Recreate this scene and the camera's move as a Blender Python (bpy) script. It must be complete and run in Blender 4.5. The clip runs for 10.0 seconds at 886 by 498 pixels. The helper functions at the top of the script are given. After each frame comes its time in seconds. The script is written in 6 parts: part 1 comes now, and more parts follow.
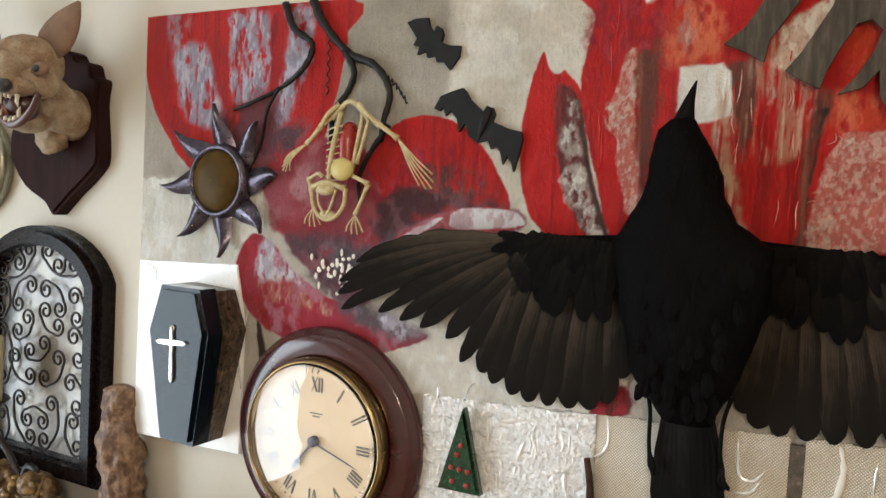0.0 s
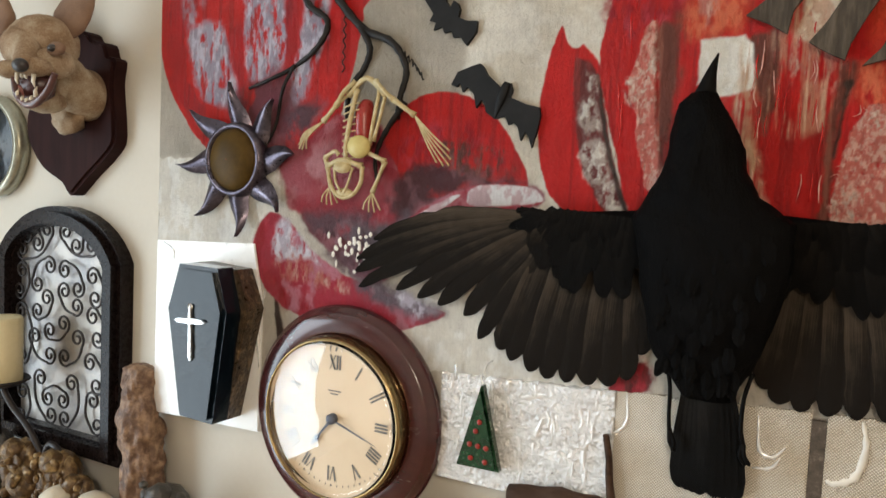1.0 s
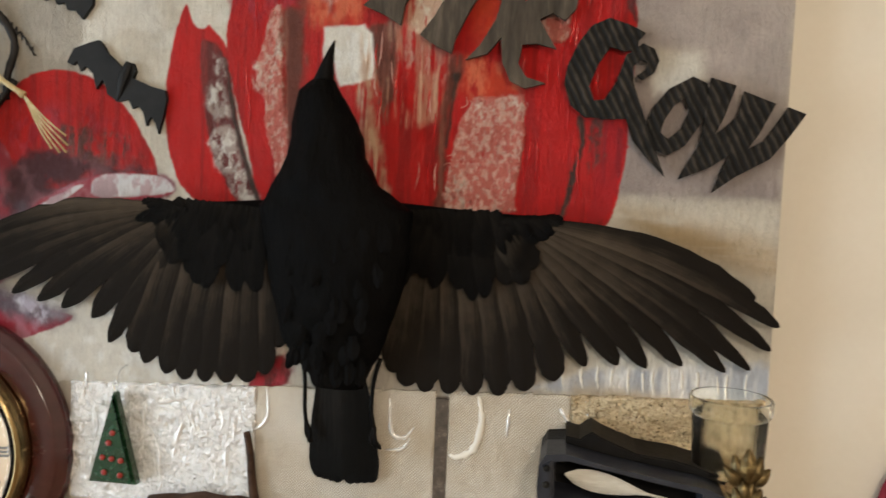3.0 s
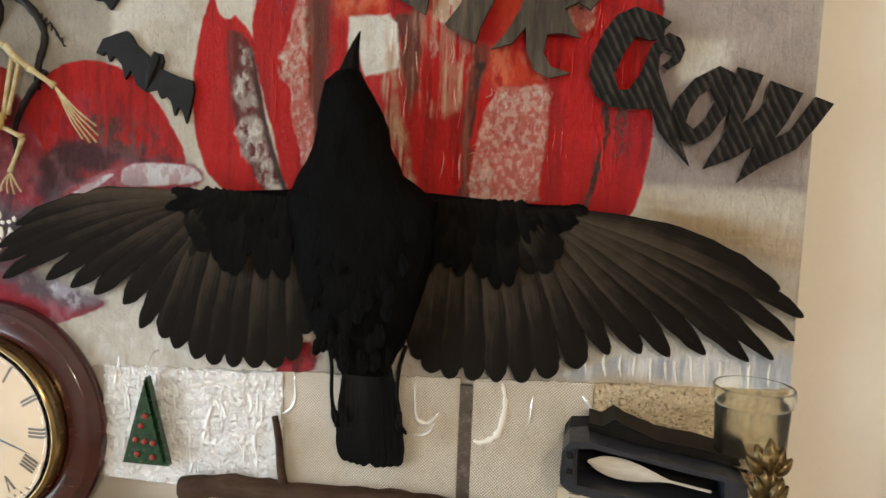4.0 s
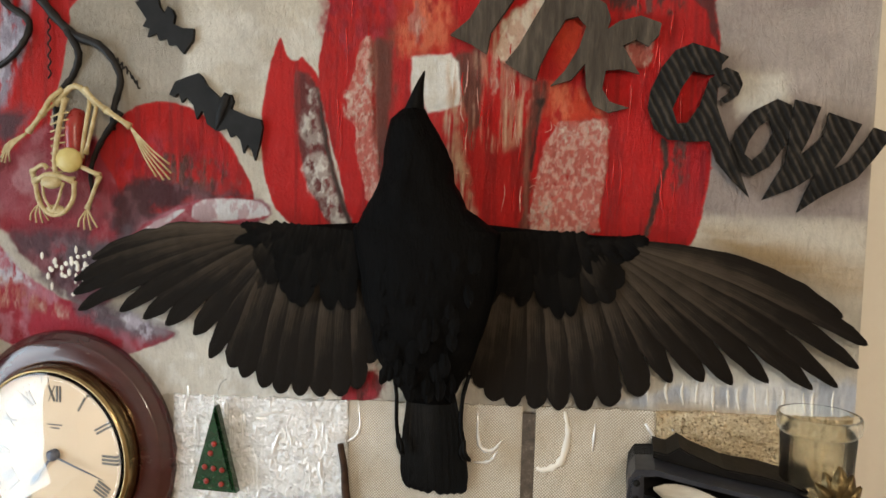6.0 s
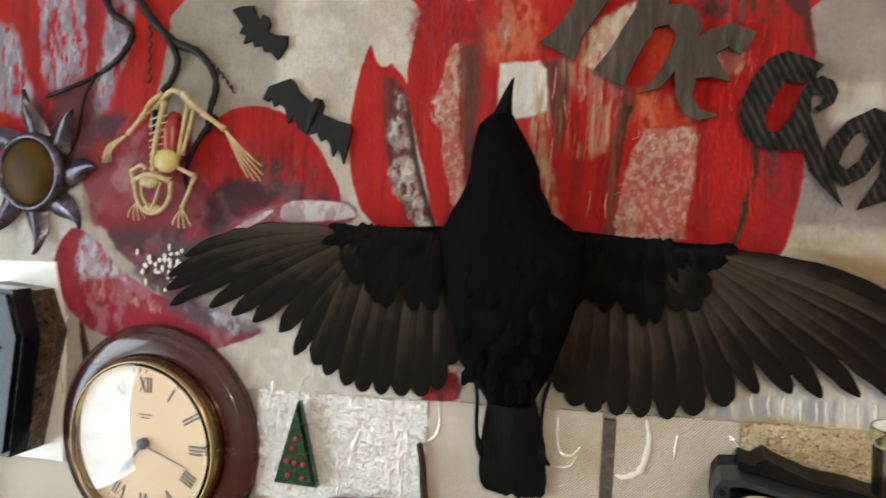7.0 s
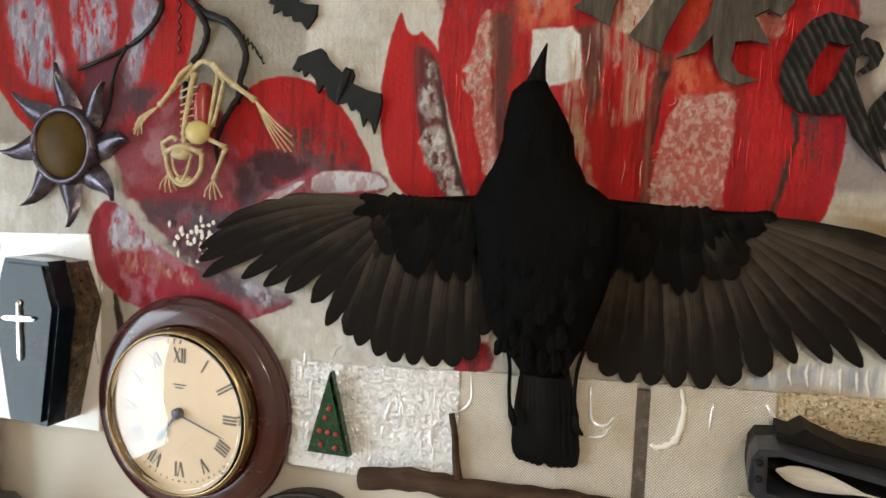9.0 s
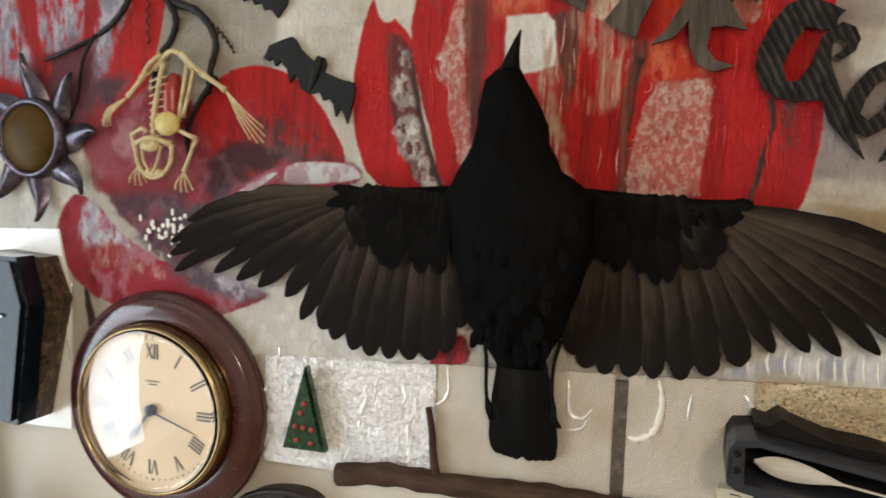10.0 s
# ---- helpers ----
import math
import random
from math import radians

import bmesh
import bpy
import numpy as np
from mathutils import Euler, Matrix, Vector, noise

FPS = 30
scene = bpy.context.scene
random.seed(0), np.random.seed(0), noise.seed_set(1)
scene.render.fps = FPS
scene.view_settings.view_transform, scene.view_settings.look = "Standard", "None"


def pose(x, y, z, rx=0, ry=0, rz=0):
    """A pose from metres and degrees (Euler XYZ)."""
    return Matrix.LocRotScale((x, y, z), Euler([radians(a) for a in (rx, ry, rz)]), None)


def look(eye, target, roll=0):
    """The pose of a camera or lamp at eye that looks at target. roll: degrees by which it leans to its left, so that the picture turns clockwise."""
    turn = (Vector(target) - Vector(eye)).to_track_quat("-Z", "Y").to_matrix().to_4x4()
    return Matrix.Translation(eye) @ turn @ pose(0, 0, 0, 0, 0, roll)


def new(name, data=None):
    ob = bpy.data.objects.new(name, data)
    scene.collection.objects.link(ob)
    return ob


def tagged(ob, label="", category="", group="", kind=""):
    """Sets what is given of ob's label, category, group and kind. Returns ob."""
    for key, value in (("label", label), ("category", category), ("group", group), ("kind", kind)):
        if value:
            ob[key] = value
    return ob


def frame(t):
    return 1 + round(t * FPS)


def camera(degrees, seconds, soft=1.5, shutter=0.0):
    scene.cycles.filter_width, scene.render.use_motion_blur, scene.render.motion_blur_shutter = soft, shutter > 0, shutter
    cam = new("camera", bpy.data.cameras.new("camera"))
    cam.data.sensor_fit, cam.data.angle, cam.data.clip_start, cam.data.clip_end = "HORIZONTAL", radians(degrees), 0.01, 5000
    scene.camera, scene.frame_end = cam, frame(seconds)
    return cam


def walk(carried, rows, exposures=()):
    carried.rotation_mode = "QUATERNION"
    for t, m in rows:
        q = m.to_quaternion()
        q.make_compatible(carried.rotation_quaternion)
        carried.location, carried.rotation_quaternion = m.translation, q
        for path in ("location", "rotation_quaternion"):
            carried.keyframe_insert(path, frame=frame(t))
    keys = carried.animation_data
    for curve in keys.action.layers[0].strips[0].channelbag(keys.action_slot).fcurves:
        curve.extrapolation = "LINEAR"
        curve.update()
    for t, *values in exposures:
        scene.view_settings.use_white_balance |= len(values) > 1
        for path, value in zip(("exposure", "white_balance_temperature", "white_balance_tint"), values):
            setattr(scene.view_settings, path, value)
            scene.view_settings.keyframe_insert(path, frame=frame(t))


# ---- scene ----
cam = camera(59.4, 10.0, 1.5, 0.4)
METRES, EYE, TILT, LEAN, TURN = 0.22, 1.5, 0.0, 0.0, 0.0
PATH = [
    (0, (0.319, -0.842, 1.619), (-0.6, 0.931, 1.516), 3.0),
    (0.5, (0.315, -0.842, 1.615), (-0.61, 0.926, 1.489), 3.0),
    (1, (0.312, -0.843, 1.612), (-0.631, 0.915, 1.463), 2.7),
    (1.5, (0.322, -0.823, 1.603), (-0.485, 0.993, 1.379), 2.9),
    (2, (0.362, -0.804, 1.608), (-0.293, 1.076, 1.417), 2.9),
    (2.5, (0.39, -0.784, 1.612), (-0.032, 1.162, 1.433), 2.5),
    (3, (0.414, -0.78, 1.617), (0.086, 1.187, 1.469), 2.3),
    (3.2, (0.444, -0.762, 1.622), (0.103, 1.195, 1.391), 2.3),
    (4.5, (0.393, -0.8, 1.631), (-0.011, 1.149, 1.431), 1.7),
    (5, (0.394, -0.799, 1.628), (-0.048, 1.14, 1.417), 1.2),
    (5.2, (0.379, -0.8, 1.629), (-0.052, 1.141, 1.418), 1.2),
    (6.5, (0.38, -0.827, 1.641), (-0.116, 1.106, 1.525), 1.9),
    (7, (0.353, -0.835, 1.63), (-0.235, 1.072, 1.503), 2.5),
    (7.5, (0.343, -0.84, 1.617), (-0.341, 1.033, 1.467), 3.1),
    (8, (0.347, -0.834, 1.615), (-0.289, 1.054, 1.441), 3.1),
    (8.5, (0.347, -0.827, 1.614), (-0.246, 1.069, 1.38), 1.9),
    (9, (0.342, -0.834, 1.62), (-0.297, 1.051, 1.435), 2.2),
    (9.5, (0.342, -0.833, 1.614), (-0.344, 1.036, 1.42), 1.9),
    (10, (0.352, -0.816, 1.617), (-0.259, 1.078, 1.416), 1.8),
]
walk(cam, [(t, look(eye, target, roll)) for t, eye, target, roll in PATH])

# ---- light ----
scene.view_settings.exposure = 0.05
world = bpy.data.worlds.new("sky")
scene.world = world
world.use_nodes = True
wn = world.node_tree
sky = wn.nodes.new("ShaderNodeTexSky")
sky.sky_type, sky.sun_disc = "NISHITA", False
sky.sun_elevation, sky.sun_rotation = radians(40), radians(200)
wn.links.new(sky.outputs[0], wn.nodes["Background"].inputs[0])
wn.nodes["Background"].inputs[1].default_value = 0.12


def area_lamp(name, eye, target, sx, sy, watts, colour):
    data = bpy.data.lights.new(name, "AREA")
    data.shape, data.size, data.size_y, data.energy, data.color = "RECTANGLE", sx, sy, watts, colour
    ob = new(name, data)
    ob.matrix_basis = look(eye, target)
    return ob


# daylight in the opening of the window, and an assumed warm bulb added out of view
area_lamp("window_daylight", (-1.86, -1.35, 1.15), (0.0, -1.35, 1.15), 1.28, 1.86, 43, (0.76, 0.90, 1.0))
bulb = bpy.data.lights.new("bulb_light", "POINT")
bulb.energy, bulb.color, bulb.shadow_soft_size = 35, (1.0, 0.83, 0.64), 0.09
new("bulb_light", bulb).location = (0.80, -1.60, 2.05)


# ---- materials ----
def nodes_of(name):
    m = bpy.data.materials.new(name)
    m.use_nodes = True
    t = m.node_tree
    return m, t, t.nodes["Principled BSDF"]


def link(t, a, b):
    t.links.new(a, b)


def coords(t, scale, uv=False):
    tc = t.nodes.new("ShaderNodeTexCoord")
    mp = t.nodes.new("ShaderNodeMapping")
    mp.inputs["Scale"].default_value = scale
    link(t, tc.outputs["UV" if uv else "Object"], mp.inputs["Vector"])
    return mp.outputs[0]


def noise_tex(t, vec, scale, detail=4.0, rough=0.6, distort=0.0):
    n = t.nodes.new("ShaderNodeTexNoise")
    n.inputs["Scale"].default_value, n.inputs["Detail"].default_value = scale, detail
    n.inputs["Roughness"].default_value, n.inputs["Distortion"].default_value = rough, distort
    link(t, vec, n.inputs["Vector"])
    return n.outputs["Fac"]


def ramp(t, fac, stops):
    r = t.nodes.new("ShaderNodeValToRGB")
    r.color_ramp.elements[0].position, r.color_ramp.elements[1].position = stops[0][0], stops[-1][0]
    for p, c in stops[1:-1]:
        r.color_ramp.elements.new(p)
    for e, (p, c) in zip(r.color_ramp.elements, stops):
        e.position, e.color = p, (*c, 1)
    link(t, fac, r.inputs[0])
    return r.outputs[0]


def mix(t, fac, a, b):
    m = t.nodes.new("ShaderNodeMix")
    m.data_type = "RGBA"
    for sock, v in ((m.inputs[0], fac), (m.inputs[6], a), (m.inputs[7], b)):
        if isinstance(v, (int, float)):
            sock.default_value = v
        elif isinstance(v, tuple):
            sock.default_value = (*v, 1)
        else:
            link(t, v, sock)
    return m.outputs[2]


def maths(t, op, a, b):
    m = t.nodes.new("ShaderNodeMath")
    m.operation = op
    for sock, v in zip(m.inputs, (a, b)):
        if isinstance(v, (int, float)):
            sock.default_value = v
        else:
            link(t, v, sock)
    return m.outputs[0]


def bumped(t, bsdf, height, strength, distance):
    b = t.nodes.new("ShaderNodeBump")
    b.inputs["Strength"].default_value, b.inputs["Distance"].default_value = strength, distance
    link(t, height, b.inputs["Height"])
    link(t, b.outputs[0], bsdf.inputs["Normal"])


def plain(name, stops, scale=20.0, rough=0.6, metal=0.0, bump=0.2, dist=0.001, fine=150.0, stretch=(1, 1, 1), spec=0.5, coat=0.0):
    """A surface mottled at two scales, with a fine relief."""
    m, t, b = nodes_of(name)
    v = coords(t, stretch)
    big, small = noise_tex(t, v, scale, 5), noise_tex(t, v, fine, 3)
    link(t, ramp(t, maths(t, "ADD", maths(t, "MULTIPLY", big, 0.75), maths(t, "MULTIPLY", small, 0.25)), stops), b.inputs["Base Color"])
    b.inputs["Metallic"].default_value = metal
    b.inputs["Specular IOR Level"].default_value = spec
    b.inputs["Coat Weight"].default_value = coat
    link(t, maths(t, "ADD", rough - 0.1, maths(t, "MULTIPLY", small, 0.2)), b.inputs["Roughness"])
    bumped(t, b, maths(t, "ADD", big, maths(t, "MULTIPLY", small, 0.5)), bump, dist)
    return m


def brushed(name, base, over, amount=0.5, along=(60, 60, 7), rough=0.42, dark=None, bump=0.5, soft=0.08):
    """Acrylic paint: a ground colour with a second one dragged over it in dry strokes."""
    m, t, b = nodes_of(name)
    v, flat = coords(t, along), coords(t, (1, 1, 1))
    stroke = noise_tex(t, v, 1.6, 6, 0.7)
    patch = noise_tex(t, flat, 14, 3)
    tone = ramp(t, noise_tex(t, v, 0.7, 4), [(0.3, tuple(c * 0.62 for c in base)), (0.62, base)])
    f = maths(t, "ADD", maths(t, "MULTIPLY", stroke, 0.65), maths(t, "MULTIPLY", patch, 0.35))
    cut = 1.0 - amount
    cut = 0.33 + 0.34 * cut
    mask = ramp(t, f, [(cut - soft, (0, 0, 0)), (cut + soft, (1, 1, 1))])
    col = mix(t, mask, tone, over)
    if dark:
        dm = ramp(t, noise_tex(t, flat, 22, 6, 0.7), [(0.56, (0, 0, 0)), (0.68, (1, 1, 1))])
        col = mix(t, dm, col, dark)
    link(t, col, b.inputs["Base Color"])
    b.inputs["Roughness"].default_value = rough
    ridge = noise_tex(t, v, 3.0, 5, 0.7)
    bumped(t, b, maths(t, "ADD", ridge, maths(t, "MULTIPLY", noise_tex(t, flat, 160, 4), 0.8)), bump, 0.0015)
    return m


def painted(name):
    """Paint whose colours lie on the surface itself, with brush marks and a slight gloss."""
    m, t, b = nodes_of(name)
    at = t.nodes.new("ShaderNodeAttribute")
    at.attribute_name = "paint"
    v, flat = coords(t, (150, 150, 26)), coords(t, (1, 1, 1))
    hair, grain = noise_tex(t, v, 1.6, 6, 0.7), noise_tex(t, flat, 260, 5, 0.7)
    tone = ramp(t, maths(t, "ADD", maths(t, "MULTIPLY", hair, 0.6), maths(t, "MULTIPLY", grain, 0.4)), [(0.28, (0.80, 0.79, 0.78)), (0.5, (0.98, 0.98, 0.98)), (0.72, (1.08, 1.08, 1.08))])
    mul = t.nodes.new("ShaderNodeMix")
    mul.data_type, mul.blend_type = "RGBA", "MULTIPLY"
    mul.inputs[0].default_value = 1.0
    link(t, at.outputs["Color"], mul.inputs[6])
    link(t, tone, mul.inputs[7])
    link(t, mul.outputs[2], b.inputs["Base Color"])
    link(t, maths(t, "ADD", 0.20, maths(t, "MULTIPLY", noise_tex(t, flat, 30, 4), 0.26)), b.inputs["Roughness"])
    b.inputs["Specular IOR Level"].default_value = 0.45
    crust = noise_tex(t, coords(t, (1.6, 1, 0.8)), 120, 6, 0.75, 1.2)
    bumped(t, b, maths(t, "ADD", maths(t, "ADD", hair, maths(t, "MULTIPLY", grain, 0.6)), maths(t, "MULTIPLY", crust, 2.6)), 0.85, 0.0026)
    return m


def foil(name, lo, hi, metal, rough, scale, weave=0.0, bump=1.0, pits=0.3, speck_cut=0.42):
    """Crinkled leaf metal, its dark crevices speckled into the colour, with the weave of the canvas showing through
    where it is pressed flat.
    """
    m, t, b = nodes_of(name)
    v = coords(t, (1, 1, 1))
    cr = t.nodes.new("ShaderNodeTexVoronoi")
    cr.inputs["Scale"].default_value = scale
    link(t, v, cr.inputs["Vector"])
    n = noise_tex(t, v, scale * 0.5, 6, 0.75, 1.0)
    speck = noise_tex(t, v, scale * 0.9, 5, 0.75)
    pit = mix(t, ramp(t, speck, [(speck_cut - 0.12, (1, 1, 1)), (speck_cut, (0, 0, 0))]), ramp(t, noise_tex(t, v, 9, 6), [(0.35, lo), (0.65, hi)]), tuple(k * pits for k in lo))
    link(t, pit, b.inputs["Base Color"])
    b.inputs["Metallic"].default_value, b.inputs["Roughness"].default_value = metal, rough
    h = maths(t, "ADD", n, maths(t, "MULTIPLY", cr.outputs["Distance"], 0.5))
    if weave:
        waves = []
        for turn in ((190, 0, 190), (190, 0, -190)):
            w = t.nodes.new("ShaderNodeTexWave")
            w.inputs["Scale"].default_value, w.inputs["Distortion"].default_value = 1.0, 0.6
            link(t, coords(t, turn), w.inputs["Vector"])
            w.wave_type, w.bands_direction = "BANDS", "DIAGONAL"
            waves.append(w.outputs["Fac"])
        thread = maths(t, "MULTIPLY", waves[0], waves[1])
        # leaf colour is also darkened in the gaps between threads
        link(t, mix(t, ramp(t, thread, [(0.05, (0.75, 0.75, 0.75)), (0.40, (0, 0, 0))]), pit, tuple(k * 0.42 for k in lo)), b.inputs["Base Color"])
        h = maths(t, "ADD", maths(t, "MULTIPLY", h, 0.5), maths(t, "MULTIPLY", thread, weave))
    bumped(t, b, h, bump, 0.0045)
    return m


def glass(name, tint=(1, 1, 1), rough=0.0, ior=1.45):
    m, t, b = nodes_of(name)
    b.inputs["Base Color"].default_value = (*tint, 1)
    b.inputs["Transmission Weight"].default_value, b.inputs["Roughness"].default_value, b.inputs["IOR"].default_value = 1.0, rough, ior
    return m


def feathered(name, dark, light, rough=0.5, spec=0.1):
    """A feather: silky streaks along the vane, darker towards the tip; the paler vane and dark rim put overlap shading
    into the colour.
    """
    m, t, b = nodes_of(name)
    uv = coords(t, (1, 1, 1), True)
    sep = t.nodes.new("ShaderNodeSeparateXYZ")
    link(t, uv, sep.inputs[0])
    u, v = sep.outputs[0], sep.outputs[1]
    across = maths(t, "ABSOLUTE", maths(t, "SUBTRACT", u, 0.5), 0)
    slant = maths(t, "SUBTRACT", maths(t, "MULTIPLY", v, 420), maths(t, "MULTIPLY", across, 150))
    barb = maths(t, "SINE", slant, 0)
    info = t.nodes.new("ShaderNodeObjectInfo")
    streak = noise_tex(t, coords(t, (15, 1.2, 1), True), 2.4, 6, 0.75)
    blotch = noise_tex(t, coords(t, (1, 1, 1)), 55, 4)
    tone = maths(t, "ADD", maths(t, "MULTIPLY", maths(t, "POWER", v, 2.0), 0.42), maths(t, "MULTIPLY", streak, 0.74))
    # colour runs pale to dark across, as overlapped feathers are shaded
    tone = maths(t, "ADD", tone, maths(t, "MULTIPLY", u, 0.26))
    tone = maths(t, "ADD", tone, maths(t, "MULTIPLY", blotch, 0.24))
    tone = maths(t, "ADD", tone, maths(t, "MULTIPLY", info.outputs["Random"], 0.14))
    # dark rim stands in for the shade in the gaps between feathers
    rim = ramp(t, across, [(0.40, (0, 0, 0)), (0.50, (0.3, 0.3, 0.3))])
    link(t, ramp(t, maths(t, "ADD", tone, rim), [(0.48, light), (0.88, dark)]), b.inputs["Base Color"])
    b.inputs["Roughness"].default_value = rough
    b.inputs["Specular IOR Level"].default_value = spec
    bumped(t, b, maths(t, "ADD", maths(t, "MULTIPLY", barb, 0.10), streak), 0.6, 0.0018)
    return m


WALL = plain("cream_wall_paint", [(0.3, (0.64, 0.59, 0.505)), (0.7, (0.70, 0.655, 0.575))], 3, 0.75, bump=0.15, fine=120)
FLOOR = plain("floorboards", [(0.3, (0.34, 0.24, 0.15)), (0.7, (0.50, 0.38, 0.25))], 6, 0.5, stretch=(1, 12, 1))
CEIL = plain("ceiling_paint", [(0.3, (0.74, 0.72, 0.68)), (0.7, (0.8, 0.78, 0.74))], 4, 0.8)
CANVAS = brushed("canvas_ground", (0.62, 0.57, 0.49), (0.74, 0.71, 0.64), 0.5, (9, 9, 14), 0.6, bump=0.3)
DARKLINE = plain("dark_brown_scrim", [(0.3, (0.035, 0.026, 0.02)), (0.55, (0.085, 0.065, 0.05)), (0.75, (0.22, 0.18, 0.14))], 120, 0.55, bump=0.9, fine=400)
RIDGE_WHITE = plain("thick_white_paint", [(0.3, (0.72, 0.69, 0.62)), (0.7, (0.82, 0.80, 0.75))], 30, 0.4, bump=0.4)
RIDGE_PINK = plain("pink_white_paint_ridge", [(0.3, (0.56, 0.22, 0.18)), (0.7, (0.70, 0.44, 0.38))], 90, 0.25, bump=0.3)
RIDGE_RED = plain("red_paint_ridge", [(0.3, (0.42, 0.010, 0.012)), (0.7, (0.60, 0.016, 0.015))], 90, 0.22, bump=0.3)
SILVER = foil("silver_leaf", (0.96, 0.96, 0.96), (1.0, 1.0, 1.0), 0.65, 0.22, 210, bump=1.0, pits=0.30, speck_cut=0.40)
LEAFRIDGE = plain("glossy_silver_ridge", [(0.3, (0.90, 0.90, 0.90)), (0.7, (0.98, 0.98, 0.98))], 60, 0.22, 0.6, 0.3)
WHITELEAF = foil("white_leaf", (0.86, 0.85, 0.83), (0.93, 0.92, 0.90), 0.15, 0.38, 60, bump=0.35, pits=0.8)
PEWTER = foil("champagne_leaf", (0.72, 0.62, 0.48), (1.0, 0.96, 0.88), 0.25, 0.20, 230, weave=0.6, bump=0.55, pits=0.50, speck_cut=0.42)
GOLD = foil("gold_leaf", (0.62, 0.46, 0.27), (0.98, 0.84, 0.60), 0.60, 0.20, 300, bump=1.0, pits=0.30, speck_cut=0.47)
BLACKMATT = plain("black_rubber", [(0.3, (0.006, 0.006, 0.0065)), (0.7, (0.017, 0.017, 0.018))], 60, 0.55, fine=400, spec=0.2)
TWIG_BLACK = plain("black_twig", [(0.3, (0.006, 0.005, 0.005)), (0.7, (0.022, 0.019, 0.018))], 80, 0.5, bump=0.6, spec=0.25)
BARK = plain("brown_bark", [(0.3, (0.022, 0.011, 0.007)), (0.5, (0.055, 0.030, 0.019)), (0.72, (0.10, 0.062, 0.044))], 50, 0.75, bump=0.9, dist=0.003, stretch=(0.3, 1, 1), spec=0.2)
WEATHERED = plain("grooved_dark_wood", [(0.3, (0.026, 0.021, 0.016)), (0.52, (0.066, 0.054, 0.043)), (0.75, (0.14, 0.115, 0.09))], 60, 0.6, bump=0.9, dist=0.002, stretch=(2.2, 1, 0.35), spec=0.15)
WEATHERED_DARK = plain("grooved_black_wood", [(0.3, (0.014, 0.012, 0.011)), (0.55, (0.04, 0.034, 0.03)), (0.75, (0.085, 0.07, 0.058))], 45, 0.55, bump=0.6, stretch=(2.4, 1, 0.6))
PURPLEMETAL = plain("lustred_dark_metal", [(0.3, (0.030, 0.026, 0.034)), (0.52, (0.10, 0.085, 0.11)), (0.75, (0.32, 0.28, 0.34))], 34, 0.30, 0.85, 0.6)
AMBER = plain("amber_resin", [(0.3, (0.050, 0.028, 0.006)), (0.7, (0.10, 0.056, 0.012))], 30, 0.45, spec=0.1)
BONE = plain("yellowed_bone_plastic", [(0.3, (0.36, 0.26, 0.11)), (0.5, (0.52, 0.42, 0.22)), (0.7, (0.66, 0.57, 0.36))], 110, 0.5, bump=0.5)
BONE_YELLOW = plain("yellow_bone_plastic", [(0.3, (0.52, 0.40, 0.12)), (0.7, (0.64, 0.54, 0.22))], 60, 0.45)
COFFINBLACK = plain("black_lacquer", [(0.3, (0.002, 0.005, 0.009)), (0.7, (0.006, 0.012, 0.019))], 9, 0.14, bump=0.22, dist=0.008, fine=24, spec=0.3)
COFFINSIDE = plain("mottled_brown_lacquer", [(0.3, (0.016, 0.010, 0.006)), (0.52, (0.06, 0.038, 0.02)), (0.72, (0.22, 0.15, 0.085))], 75, 0.3, bump=0.8, dist=0.003)
SILVERMETAL = plain("polished_silver", [(0.3, (0.60, 0.59, 0.57)), (0.7, (0.80, 0.79, 0.77))], 60, 0.3, 1.0, 0.6)
MAHOGANY = plain("mahogany_lacquer", [(0.3, (0.034, 0.0065, 0.0075)), (0.5, (0.056, 0.011, 0.012)), (0.7, (0.080, 0.018, 0.018))], 5, 0.24, bump=0.02, fine=30, stretch=(1, 1, 3), coat=0.5)
BRASS = plain("brass", [(0.3, (0.28, 0.19, 0.085)), (0.7, (0.42, 0.30, 0.15))], 8, 0.24, 1.0, 0.0)
DIAL = plain("aged_cream_dial", [(0.3, (0.52, 0.40, 0.26)), (0.7, (0.60, 0.47, 0.32))], 10, 0.5, bump=0.05)
INK = plain("grey_ink", [(0.3, (0.07, 0.065, 0.06)), (0.7, (0.12, 0.11, 0.10))], 60, 0.6, bump=0.0)
BLUED = plain("blued_steel", [(0.3, (0.05, 0.06, 0.09)), (0.7, (0.09, 0.10, 0.14))], 60, 0.4, 0.3, 0.0)
CLEAR = glass("clear_glass")
JARGLASS = glass("dusty_glass", (0.95, 0.97, 0.95), 0.20, 1.10)
GREENGLASS = plain("green_glazed_clay", [(0.3, (0.004, 0.026, 0.010)), (0.7, (0.013, 0.058, 0.022))], 40, 0.25, bump=0.2, coat=0.5)
REDBEAD = plain("red_glaze", [(0.3, (0.26, 0.016, 0.014)), (0.7, (0.36, 0.035, 0.026))], 90, 0.3)
BLUEGREY = plain("blue_grey_painted_wood", [(0.3, (0.016, 0.0175, 0.024)), (0.7, (0.036, 0.040, 0.053))], 40, 0.4, bump=0.3, spec=0.3)
BLACKWOOD = plain("black_painted_wood", [(0.3, (0.005, 0.005, 0.0055)), (0.7, (0.015, 0.014, 0.0135))], 30, 0.5, bump=0.3, spec=0.08)
PAPER = plain("ivory_paper", [(0.3, (0.66, 0.58, 0.42)), (0.7, (0.76, 0.69, 0.54))], 20, 0.8)
